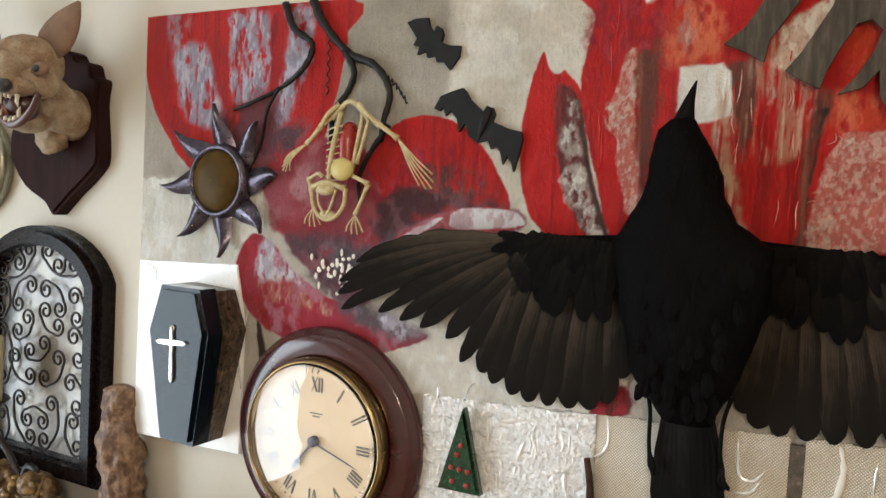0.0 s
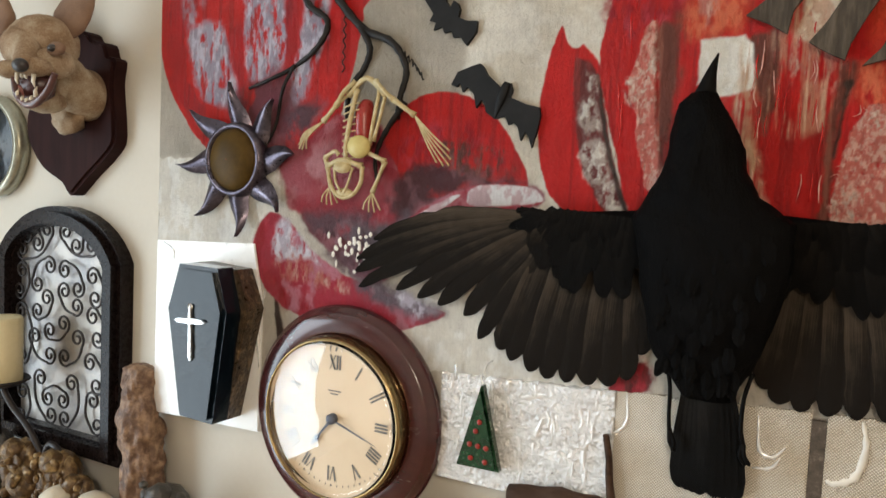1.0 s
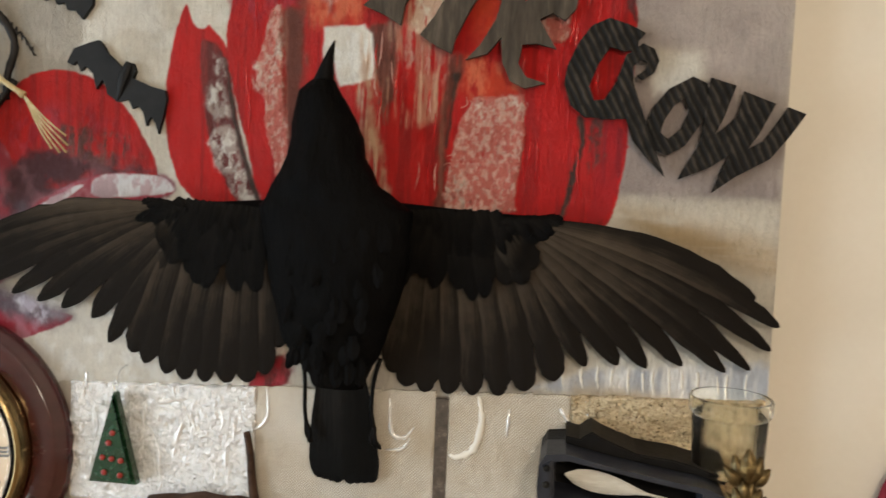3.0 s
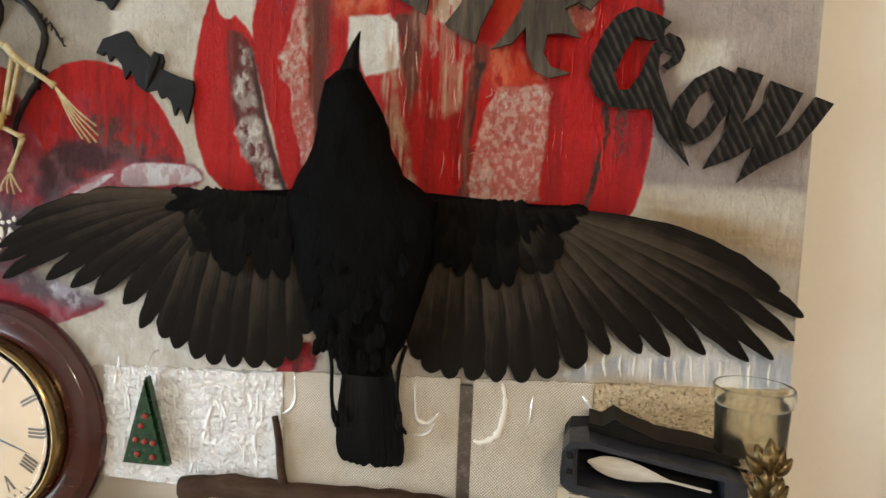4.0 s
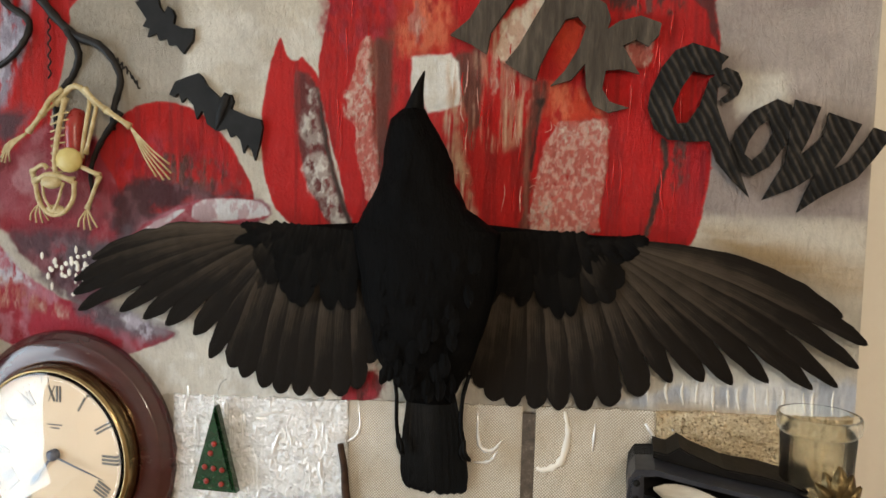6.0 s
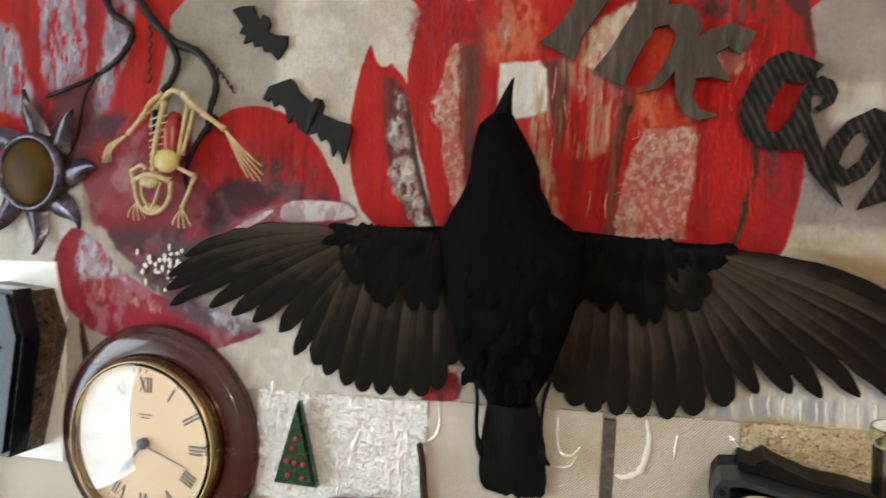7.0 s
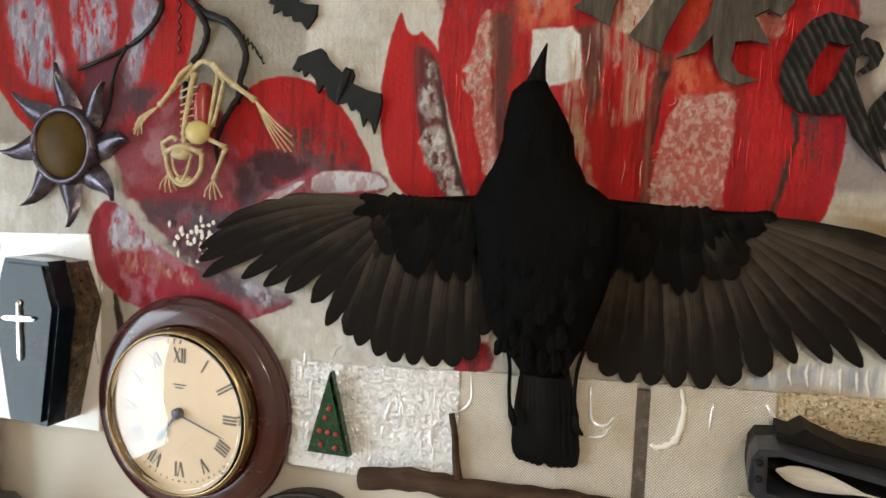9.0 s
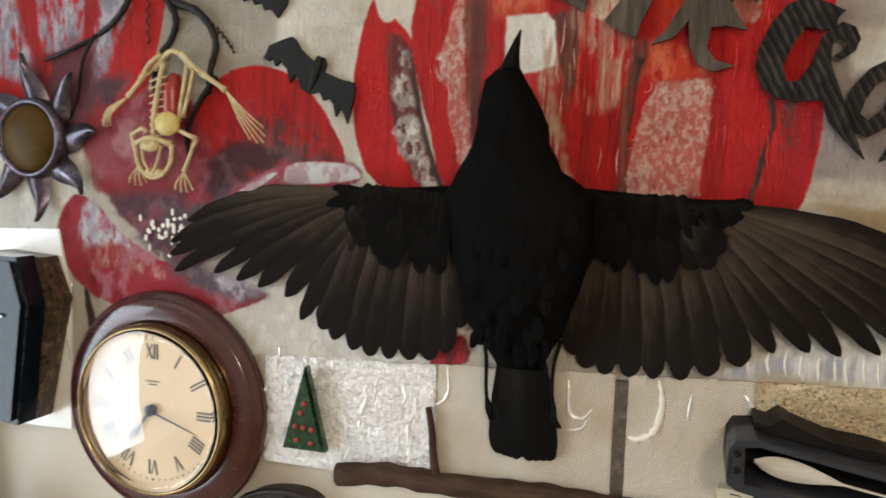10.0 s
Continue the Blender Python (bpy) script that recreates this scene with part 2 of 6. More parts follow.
PALEBRASS = plain("pale_dull_brass", [(0.3, (0.26, 0.25, 0.19)), (0.7, (0.48, 0.47, 0.38))], 40, 0.35, 0.8, 0.2)
GOLDLEAFMETAL = plain("tarnished_gilt", [(0.3, (0.035, 0.024, 0.010)), (0.55, (0.13, 0.09, 0.038)), (0.75, (0.50, 0.38, 0.18))], 90, 0.33, 0.8, 0.6)
SHIELDWOOD = plain("dark_walnut_stain", [(0.3, (0.016, 0.006, 0.006)), (0.7, (0.036, 0.014, 0.013))], 18, 0.55, bump=0.15, stretch=(3, 1, 0.5), spec=0.05)
FUR = plain("tan_short_fur", [(0.3, (0.15, 0.09, 0.055)), (0.46, (0.30, 0.20, 0.125)), (0.64, (0.50, 0.41, 0.30))], 24, 0.9, bump=1.0, dist=0.002, fine=380, spec=0.15)
FUR_DARK = plain("brown_ear_fur", [(0.3, (0.16, 0.09, 0.06)), (0.7, (0.28, 0.17, 0.11))], 30, 0.85, bump=0.6, fine=400)
NOSE = plain("black_nose", [(0.3, (0.02, 0.016, 0.016)), (0.7, (0.05, 0.042, 0.04))], 60, 0.35)
LIP = plain("dark_wet_lip", [(0.3, (0.045, 0.016, 0.014)), (0.7, (0.13, 0.05, 0.04))], 60, 0.3)
GUM = plain("dark_red_gum", [(0.3, (0.022, 0.006, 0.006)), (0.7, (0.085, 0.024, 0.020))], 50, 0.35)
TONGUE = plain("dull_pink_tongue", [(0.3, (0.24, 0.08, 0.07)), (0.7, (0.36, 0.15, 0.13))], 50, 0.4)
TOOTH = plain("ivory_tooth", [(0.3, (0.62, 0.54, 0.42)), (0.7, (0.74, 0.68, 0.56))], 60, 0.35)
IRON = plain("black_wrought_iron", [(0.3, (0.012, 0.009, 0.009)), (0.7, (0.035, 0.026, 0.024))], 60, 0.42, 0.2, 0.3)
FRAMEBLACK = plain("black_brown_frame", [(0.3, (0.006, 0.004, 0.004)), (0.7, (0.015, 0.009, 0.008))], 25, 0.28, bump=0.1, spec=0.12)
# mirror colour mottles from blue grey to beige
MIRROR = plain("mottled_mirror", [(0.3, (0.30, 0.30, 0.33)), (0.5, (0.48, 0.45, 0.42)), (0.7, (0.58, 0.54, 0.49))], 14, 0.5, 0.55, 0.1)
WAX = plain("ivory_wax", [(0.3, (0.68, 0.58, 0.34)), (0.7, (0.76, 0.67, 0.44))], 15, 0.45, bump=0.1)
CARVED = plain("carved_brown_wood", [(0.3, (0.05, 0.024, 0.014)), (0.47, (0.16, 0.085, 0.05)), (0.6, (0.34, 0.21, 0.13)), (0.75, (0.48, 0.33, 0.22))], 55, 0.5, bump=0.9, dist=0.004)
STONEGREY = plain("dark_grey_resin", [(0.3, (0.014, 0.012, 0.010)), (0.55, (0.06, 0.052, 0.043)), (0.75, (0.22, 0.20, 0.165))], 80, 0.45, bump=0.8, dist=0.003)
RESIN_GOLD = plain("antique_gold_resin", [(0.3, (0.025, 0.012, 0.006)), (0.5, (0.12, 0.065, 0.025)), (0.72, (0.50, 0.34, 0.15))], 70, 0.38, 0.2, 0.8, dist=0.003)
SHELFWOOD = plain("dark_shelf_wood", [(0.3, (0.03, 0.014, 0.010)), (0.7, (0.07, 0.035, 0.024))], 12, 0.4, stretch=(0.3, 3, 3))
MAROON = plain("maroon_plush", [(0.3, (0.15, 0.006, 0.020)), (0.7, (0.24, 0.015, 0.035))], 30, 0.85, bump=0.3)
PLUME = plain("white_feather", [(0.3, (0.60, 0.57, 0.50)), (0.7, (0.76, 0.74, 0.68))], 60, 0.6, stretch=(1, 1, 6))
PAINTING = painted("acrylic_painting")
PLUMAGE = plain("black_plumage", [(0.3, (0.0018, 0.0017, 0.0018)), (0.7, (0.0038, 0.0035, 0.0035))], 60, 0.6, bump=0.8, dist=0.003, fine=260, stretch=(2, 2, 0.6), spec=0.04)
BEAKBLACK = plain("black_horn", [(0.3, (0.003, 0.003, 0.003)), (0.7, (0.006, 0.0055, 0.0055))], 60, 0.5, spec=0.06)
QUILL = feathered("flight_feather", (0.0125, 0.0098, 0.0080), (0.092, 0.070, 0.051), 0.50, 0.05)
COVERT = feathered("covert_feather", (0.0065, 0.0053, 0.0045), (0.046, 0.036, 0.027), 0.50, 0.05)
COVERT_DARK = feathered("dark_covert_feather", (0.0034, 0.0029, 0.0027), (0.0135, 0.0110, 0.0092), 0.50, 0.05)
TAILQ = feathered("tail_feather", (0.0030, 0.0027, 0.0026), (0.020, 0.017, 0.015), 0.45, 0.08)


# ---- mesh helpers ----
def thing(name, at, label, category, group="", kind=""):
    ob = new(name)
    ob.location = at
    ob.empty_display_size = 0.02
    return tagged(ob, label, category, group, kind)


def mesh_of(name, bm, material, smooth=False):
    bmesh.ops.recalc_face_normals(bm, faces=bm.faces)
    me = bpy.data.meshes.new(name)
    bm.to_mesh(me)
    bm.free()
    me.materials.append(material)
    if smooth:
        me.polygons.foreach_set("use_smooth", [True] * len(me.polygons))
    return me


def part(name, bm, material, parent, label="", smooth=False):
    """One mesh, drawn in world places, under a thing or a part."""
    ob = new(name, mesh_of(name, bm, material, smooth))
    ob.parent = parent
    if parent.type == "EMPTY":
        ob.matrix_parent_inverse = Matrix.Translation(-parent.location)
    return tagged(ob, label)


def solo(name, bm, material, label, category, kind="", group="", smooth=False):
    return tagged(new(name, mesh_of(name, bm, material, smooth)), label, category, group, kind)


def box(x0, x1, y0, y1, z0, z1, bevel=0.0, bm=None):
    bm = bm or bmesh.new()
    made = bmesh.ops.create_cube(bm, size=1.0)["verts"]
    bmesh.ops.scale(bm, vec=(x1 - x0, y1 - y0, z1 - z0), verts=made)
    bmesh.ops.translate(bm, vec=((x0 + x1) / 2, (y0 + y1) / 2, (z0 + z1) / 2), verts=made)
    if bevel:
        edges = {e for v in made for e in v.link_edges}
        bmesh.ops.bevel(bm, geom=list(edges), offset=bevel, segments=2, affect="EDGES")
    return bm


def rounded(points, n=4):
    """A closed smooth outline through the given corners."""
    out, c = [], len(points)
    for i in range(c):
        p0, p1, p2, p3 = (Vector(points[(i + k) % c]) for k in (-1, 0, 1, 2))
        for j in range(n):
            t = j / n
            out.append(0.5 * (2 * p1 + (p2 - p0) * t + (2 * p0 - 5 * p1 + 4 * p2 - p3) * t * t + (3 * p1 - p0 - 3 * p2 + p3) * t ** 3))
    return out


def open_curve(points, n=5):
    pts = [Vector(p) for p in points]
    pts = [2 * pts[0] - pts[1]] + pts + [2 * pts[-1] - pts[-2]]
    out = []
    for i in range(1, len(pts) - 2):
        p0, p1, p2, p3 = pts[i - 1:i + 3]
        for j in range(n):
            t = j / n
            out.append(0.5 * (2 * p1 + (p2 - p0) * t + (2 * p0 - 5 * p1 + 4 * p2 - p3) * t * t + (3 * p1 - p0 - 3 * p2 + p3) * t ** 3))
    return out + [pts[-2]]


def plate(outline, front, back, bevel=0.0, bm=None):
    """An upright plate with that outline in x and z."""
    bm = bm or bmesh.new()
    a = [bm.verts.new((p[0], front, p[1])) for p in outline]
    b = [bm.verts.new((p[0], back, p[1])) for p in outline]
    f = bm.faces.new(a)
    bm.faces.new(list(reversed(b)))
    n = len(a)
    for i in range(n):
        bm.faces.new((a[i], b[i], b[(i + 1) % n], a[(i + 1) % n]))
    bm.normal_update()
    if bevel:
        bmesh.ops.bevel(bm, geom=list(f.edges), offset=bevel, segments=2, affect="EDGES")
        bm.normal_update()
    bmesh.ops.triangulate(bm, faces=[q for q in bm.faces if len(q.verts) > 4])
    return bm


def tube(points, radius, sides=8, bm=None, flat=1.0):
    """A round bar along points; radius is one number or one for each point."""
    bm = bm or bmesh.new()
    pts = [Vector(p) for p in points]
    rings = []
    for i, p in enumerate(pts):
        d = (pts[min(i + 1, len(pts) - 1)] - pts[max(i - 1, 0)]).normalized()
        u = d.cross(Vector((0, 1, 0)))
        u = u.normalized() if u.length > 1e-4 else Vector((1, 0, 0))
        w = d.cross(u).normalized()
        r = radius[i] if isinstance(radius, (list, tuple)) else radius
        rings.append([bm.verts.new(p + u * r * math.cos(a) + w * r * flat * math.sin(a)) for a in (math.tau * k / sides for k in range(sides))])
    for a, b in zip(rings, rings[1:]):
        for k in range(sides):
            bm.faces.new((a[k], a[(k + 1) % sides], b[(k + 1) % sides], b[k]))
    bm.faces.new(rings[0])
    bm.faces.new(list(reversed(rings[-1])))
    return bm


def lathe(profile, centre, segments=48, bm=None, up=False):
    """A turned form: profile rows of (radius, height) about an axis towards the room, or upright."""
    bm = bm or bmesh.new()
    c = Vector(centre)
    rings = []
    for r, h in profile:
        ring = []
        for k in range(segments):
            a = math.tau * k / segments
            ring.append(bm.verts.new(c + (Vector((r * math.cos(a), r * math.sin(a), h)) if up else Vector((r * math.cos(a), -h, r * math.sin(a))))))
        rings.append(ring)
    for a, b in zip(rings, rings[1:]):
        for k in range(segments):
            bm.faces.new((a[k], a[(k + 1) % segments], b[(k + 1) % segments], b[k]))
    return bm


def blob(centre, size, bm=None, sub=2, rough=0.0, seed=0.0):
    bm = bm or bmesh.new()
    made = bmesh.ops.create_icosphere(bm, subdivisions=sub, radius=1.0)["verts"]
    for v in made:
        k = 1 + rough * noise.noise(v.co * 2.1 + Vector((seed, seed, 0)))
        v.co = Vector(centre) + Vector((v.co.x * size[0] * k, v.co.y * size[1] * k, v.co.z * size[2] * k))
    return bm


def loft(rows, segments=24, bm=None):
    """Rows of (z, x, half width, y, half depth): an upright body of oval rings."""
    bm = bm or bmesh.new()
    rings = []
    for z, x, w, y, d in rows:
        rings.append([bm.verts.new((x + w * math.cos(a), y + d * math.sin(a), z)) for a in (math.tau * k / segments for k in range(segments))])
    for a, b in zip(rings, rings[1:]):
        for k in range(segments):
            bm.faces.new((a[k], a[(k + 1) % segments], b[(k + 1) % segments], b[k]))
    bm.faces.new(rings[0])
    bm.faces.new(list(reversed(rings[-1])))
    return bm


# ---- the room ----
WALL_Y = 0.032
bm = box(-2.02, 2.6, WALL_Y, WALL_Y + 0.12, 0, 2.5)
solo("wall_north", bm, WALL, "smooth cream painted plaster wall hung with curios", "wall", "structure")
solo("wall_east", box(2.48, 2.6, -3.2, WALL_Y - 0.002, 0, 2.5), WALL, "plain cream painted plaster wall", "wall", "structure")
solo("wall_south", box(-2.02, 2.6, -3.32, -3.2, 0, 2.5), WALL, "plain cream painted plaster wall", "wall", "structure")
bm = box(-2.02, -1.90, -3.2, -2.0, 0, 2.5)
box(-2.02, -1.90, -0.7, WALL_Y - 0.002, 0, 2.5, bm=bm)
box(-2.02, -1.90, -2.0, -0.7, 0, 0.12, bm=bm)
box(-2.02, -1.90, -2.0, -0.7, 2.1, 2.5, bm=bm)
solo("wall_west", bm, WALL, "cream painted plaster wall with a tall window opening", "wall", "structure")
# unseen ground, added so downward reflections through the window are not black
solo("ground", box(-40, -2.03, -30, 30, -0.3, -0.15), PAPER, "unseen pale ground added outside the window", "ground", "structure")
solo("floor", box(-2.02, 2.6, -3.32, WALL_Y + 0.12, -0.1, 0), FLOOR, "light oak wooden floorboards", "floor", "structure")
solo("ceiling", box(-2.02, 2.6, -3.32, WALL_Y + 0.12, 2.5, 2.6), CEIL, "plain off-white painted ceiling", "ceiling", "structure")
window = thing("window_1", (-1.96, -1.35, 0.12), "tall white painted window with clear panes", "window", kind="structure")
for y0, y1, z0, z1 in ((-2.0, -1.95, 0.12, 2.1), (-0.75, -0.7, 0.12, 2.1), (-1.95, -0.75, 0.12, 0.18), (-1.95, -0.75, 2.04, 2.1), (-1.95, -0.75, 0.92, 1.02)):
    part("window_frame", box(-1.99, -1.93, y0, y1, z0, z1), CEIL, window)
for z0, z1 in ((0.18, 0.92), (1.02, 2.04)):
    pane = part("pane", box(-1.965, -1.96, -1.95, -0.75, z0, z1), CLEAR, window)
    pane.visible_shadow = False
# unseen pendant, added to carry the assumed warm bulb
lamp = thing("pendant_lamp", (0.80, -1.60, 2.5), "unseen pendant lamp assumed for the warm light", "lamp")
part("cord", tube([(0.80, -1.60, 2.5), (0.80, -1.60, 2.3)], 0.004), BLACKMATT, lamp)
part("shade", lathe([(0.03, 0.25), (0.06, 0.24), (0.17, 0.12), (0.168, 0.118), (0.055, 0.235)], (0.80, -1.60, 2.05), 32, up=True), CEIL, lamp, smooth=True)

# ---- the painted canvas ----
CX0, CX1, CZ0, CZ1 = -0.638, 0.607, 1.256, 1.885
painting = thing("collage_painting", (0.0, WALL_Y, CZ0), "large unframed canvas with painted red pumpkins and poppy and metal leaf", "painting")
canvas = part("canvas", box(CX0, CX1, 0.0, WALL_Y - 0.001, CZ0, CZ1, 0.0025), CANVAS, painting, "cream primed stretched canvas")


# The picture is laid on a fine sheet stroke by stroke: each stroke has a shape, two colours and a dryness.
NX, NZ = 1040, 526
GX, GZ = np.meshgrid(np.linspace(CX0 + 0.0005, CX1 - 0.0005, NX), np.linspace(CZ0 + 0.0005, CZ1 - 0.0005, NZ))
TABLE = np.random.RandomState(5).rand(256, 256)
STROKES = []


def lattice(u, v):
    i, j = np.floor(u).astype(int), np.floor(v).astype(int)
    f, g = u - i, v - j
    f, g = f * f * (3 - 2 * f), g * g * (3 - 2 * g)
    i, i1, j, j1 = i & 255, (i + 1) & 255, j & 255, (j + 1) & 255
    return (TABLE[i, j] * (1 - f) + TABLE[i1, j] * f) * (1 - g) + (TABLE[i, j1] * (1 - f) + TABLE[i1, j1] * f) * g


def cloud(u, v, octaves=4):
    total, weight = 0.0, 0.0
    for k in range(octaves):
        total = total + lattice(u * 2 ** k + 17.3 * k, v * 2 ** k + 9.1 * k) * 0.6 ** k
        weight += 0.6 ** k
    return total / weight


def step(a, b, x):
    t = np.clip((x - a) / (b - a), 0, 1)
    return t * t * (3 - 2 * t)


def pigment(base, over, share=0.4, along=(60, 8), dry=0.0, soft=0.002, relief=0.0005):
    return base, over, share, along, dry, soft, relief


CREAM = pigment((0.68, 0.63, 0.54), (0.80, 0.77, 0.70), 0.5, (12, 18), soft=0.008)
WHITE = pigment((0.81, 0.78, 0.71), (0.91, 0.90, 0.86), 0.6, (60, 40), soft=0.0018, relief=0.0008)
GREY = pigment((0.40, 0.36, 0.30), (0.49, 0.45, 0.39), 0.5, (10, 14), soft=0.008)
LILAC_GREY = pigment((0.39, 0.33, 0.31), (0.48, 0.42, 0.39), 0.5, (8, 14), soft=0.006)
TAN = pigment((0.46, 0.34, 0.20), (0.58, 0.48, 0.35), 0.5, (6, 40), 0.35, 0.015)
RED = pigment((0.54, 0.012, 0.012), (0.37, 0.009, 0.010), 0.36, (190, 9), soft=0.0010)
RED_DEEP = pigment((0.44, 0.010, 0.015), (0.29, 0.010, 0.018), 0.35, (190, 12), soft=0.0015)
RED_PINK = pigment((0.34, 0.026, 0.045), (0.44, 0.13, 0.16), 0.34, (30, 22), soft=0.004)
ROSE = pigment((0.40, 0.024, 0.050), (0.50, 0.18, 0.24), 0.34, (36, 30), soft=0.0015)
LILAC = pigment((0.34, 0.31, 0.40), (0.56, 0.54, 0.65), 0.5, (170, 60), 0.43, 0.007, 0.0014)
MAUVE = pigment((0.10, 0.045, 0.062), (0.20, 0.11, 0.14), 0.35, (34, 28), 0.44, 0.014, 0.0006)
PINKWHITE = pigment((0.56, 0.15, 0.12), (0.68, 0.40, 0.34), 0.5, (330, 210), 0.28, 0.0014, 0.0030)
CREAM_RED = pigment((0.60, 0.38, 0.25), (0.72, 0.60, 0.46), 0.5, (220, 14), 0.47, 0.006, 0.0012)
FADE_RED = pigment((0.56, 0.22, 0.15), (0.70, 0.45, 0.33), 0.4, (240, 14), 0.50, 0.008, 0.0010)
ORANGE = pigment((0.60, 0.055, 0.022), (0.70, 0.16, 0.08), 0.4, (120, 50), 0.36, 0.010)
BROWN = pigment((0.14, 0.050, 0.036), (0.24, 0.10, 0.07), 0.4, (80, 9), 0.46, 0.006, 0.0008)
DARKSTRIP = pigment((0.045, 0.026, 0.020), (0.10, 0.06, 0.045), 0.35, (120, 60), 0.2, 0.002, 0.0012)
SILVERSTREAK = pigment((0.42, 0.34, 0.31), (0.72, 0.69, 0.65), 0.55, (150, 110), 0.44, 0.004, 0.0022)
BLUEWHITE = pigment((0.50, 0.52, 0.57), (0.82, 0.81, 0.80), 0.6, (90, 10), soft=0.006, relief=0.0012)
BAND = pigment((0.60, 0.44, 0.48), (0.80, 0.79, 0.82), 0.6, (110, 60), soft=0.0015)
SHEEN = pigment((0.52, 0.48, 0.58), (0.72, 0.70, 0.79), 0.5, (150, 90), 0.42, 0.006, 0.0012)
CRIMSON = pigment((0.34, 0.010, 0.022), (0.48, 0.035, 0.055), 0.4, (110, 50), 0.46, 0.008, 0.0010)
SCUFF = pigment((0.10, 0.035, 0.03), (0.18, 0.07, 0.06), 0.4, (180, 60), 0.52, 0.006, 0.0010)


LILAC_THIN = pigment((0.34, 0.22, 0.28), (0.46, 0.38, 0.46), 0.4, (80, 34), 0.52, 0.010, 0.0008)
DUSK_SOLID = pigment((0.20, 0.045, 0.062), (0.32, 0.12, 0.15), 0.4, (40, 30), 0.0, 0.003, 0.0006)
DUSK = pigment((0.15, 0.030, 0.045), (0.26, 0.10, 0.13), 0.4, (50, 30), 0.36, 0.016, 0.0006)
DUSTROSE = pigment((0.36, 0.075, 0.10), (0.50, 0.22, 0.25), 0.35, (30, 26), 0.38, 0.014, 0.0008)
MAUVE_DARK = pigment((0.075, 0.022, 0.030), (0.16, 0.070, 0.085), 0.35, (40, 34), 0.34, 0.008, 0.0010)
GREYMAUVE = pigment((0.13, 0.095, 0.12), (0.26, 0.22, 0.26), 0.4, (50, 40), 0.36, 0.010, 0.0006)
PINKVEIL = pigment((0.50, 0.16, 0.13), (0.66, 0.40, 0.34), 0.4, (180, 60), 0.53, 0.008, 0.0012)
OXBLOOD = pigment((0.13, 0.022, 0.022), (0.24, 0.035, 0.032), 0.4, (180, 14), 0.0, 0.002, 0.0008)
UMBER = pigment((0.15, 0.042, 0.030), (0.26, 0.09, 0.062), 0.4, (220, 12), 0.30, 0.004, 0.0010)
WHITEDRY = pigment((0.64, 0.42, 0.36), (0.76, 0.64, 0.57), 0.5, (330, 210), 0.57, 0.004, 0.0030)
CREAM_PATCH = pigment((0.62, 0.42, 0.31), (0.76, 0.65, 0.53), 0.5, (150, 90), 0.34, 0.003, 0.0022)


def daub(outline, layer, paint, smooth=True, amount=0.004):
    STROKES.append((layer, len(STROKES), rounded(outline, 4) if smooth else [Vector(p) for p in outline], paint, amount))


def lay(strokes):
    colour, relief = np.empty((NZ, NX, 3)), np.zeros((NZ, NX))
    wash = cloud(GX * 9, GZ * 12)[..., None]
    colour[:] = np.array((0.50, 0.45, 0.38)) * (1 - wash) + np.array((0.66, 0.62, 0.55)) * wash
    for layer, k, outline, (base, over, share, along, dry, soft, thick), amount in sorted(strokes, key=lambda s: s[:2]):
        xs, zs = [p[0] for p in outline], [p[1] for p in outline]
        i0, i1 = np.searchsorted(GX[0], (min(xs) - 0.025, max(xs) + 0.025))
        j0, j1 = np.searchsorted(GZ[:, 0], (min(zs) - 0.025, max(zs) + 0.025))
        x, z = GX[j0:j1, i0:i1], GZ[j0:j1, i0:i1]
        wx = x + amount * 2.4 * (cloud(x * 70 + 3 * k, z * 70) - 0.5)
        wz = z + amount * 2.4 * (cloud(x * 70, z * 70 + 5 * k + 40) - 0.5)
        inside, far = np.zeros(x.shape, bool), np.full(x.shape, 9.0)
        for a, b in zip(outline, outline[1:] + outline[:1]):
            ex, ez = b[0] - a[0], b[1] - a[1]
            t = np.clip(((wx - a[0]) * ex + (wz - a[1]) * ez) / (ex * ex + ez * ez + 1e-12), 0, 1)
            far = np.minimum(far, np.hypot(wx - a[0] - t * ex, wz - a[1] - t * ez))
            if abs(ez) > 1e-9:
                inside ^= ((a[1] > wz) != (b[1] > wz)) & (wx < ex * (wz - a[1]) / ez + a[0])
        mask = step(-soft, soft, np.where(inside, far, -far))
        hair = cloud(x * along[0] + 11 * k, z * along[1] + 2 * k, 5)
        if dry:
            mask = mask * step(dry - 0.09, dry + 0.09, 0.72 * hair + 0.28 * cloud(x * 26 + k, z * 26))
        tint = step(0.62 - 0.3 * share, 0.78 - 0.3 * share, cloud(x * along[0] * 0.8 + 5 * k, z * along[1] * 0.8, 5))[..., None]
        tone = (0.80 + 0.4 * cloud(x * 24 + k, z * 24))[..., None]
        laid = (np.array(base) * (1 - tint) + np.array(over) * tint) * tone
        m = mask[..., None]
        colour[j0:j1, i0:i1] = colour[j0:j1, i0:i1] * (1 - m) + laid * m
        relief[j0:j1, i0:i1] = np.maximum(relief[j0:j1, i0:i1] * (1 - 0.5 * mask), mask * thick * (0.5 + 1.6 * (hair - 0.3)))
    return colour, relief


def rect(x0, x1, z0, z1):
    return [(x0, z0), (x1, z0), (x1, z1), (x0, z1)]


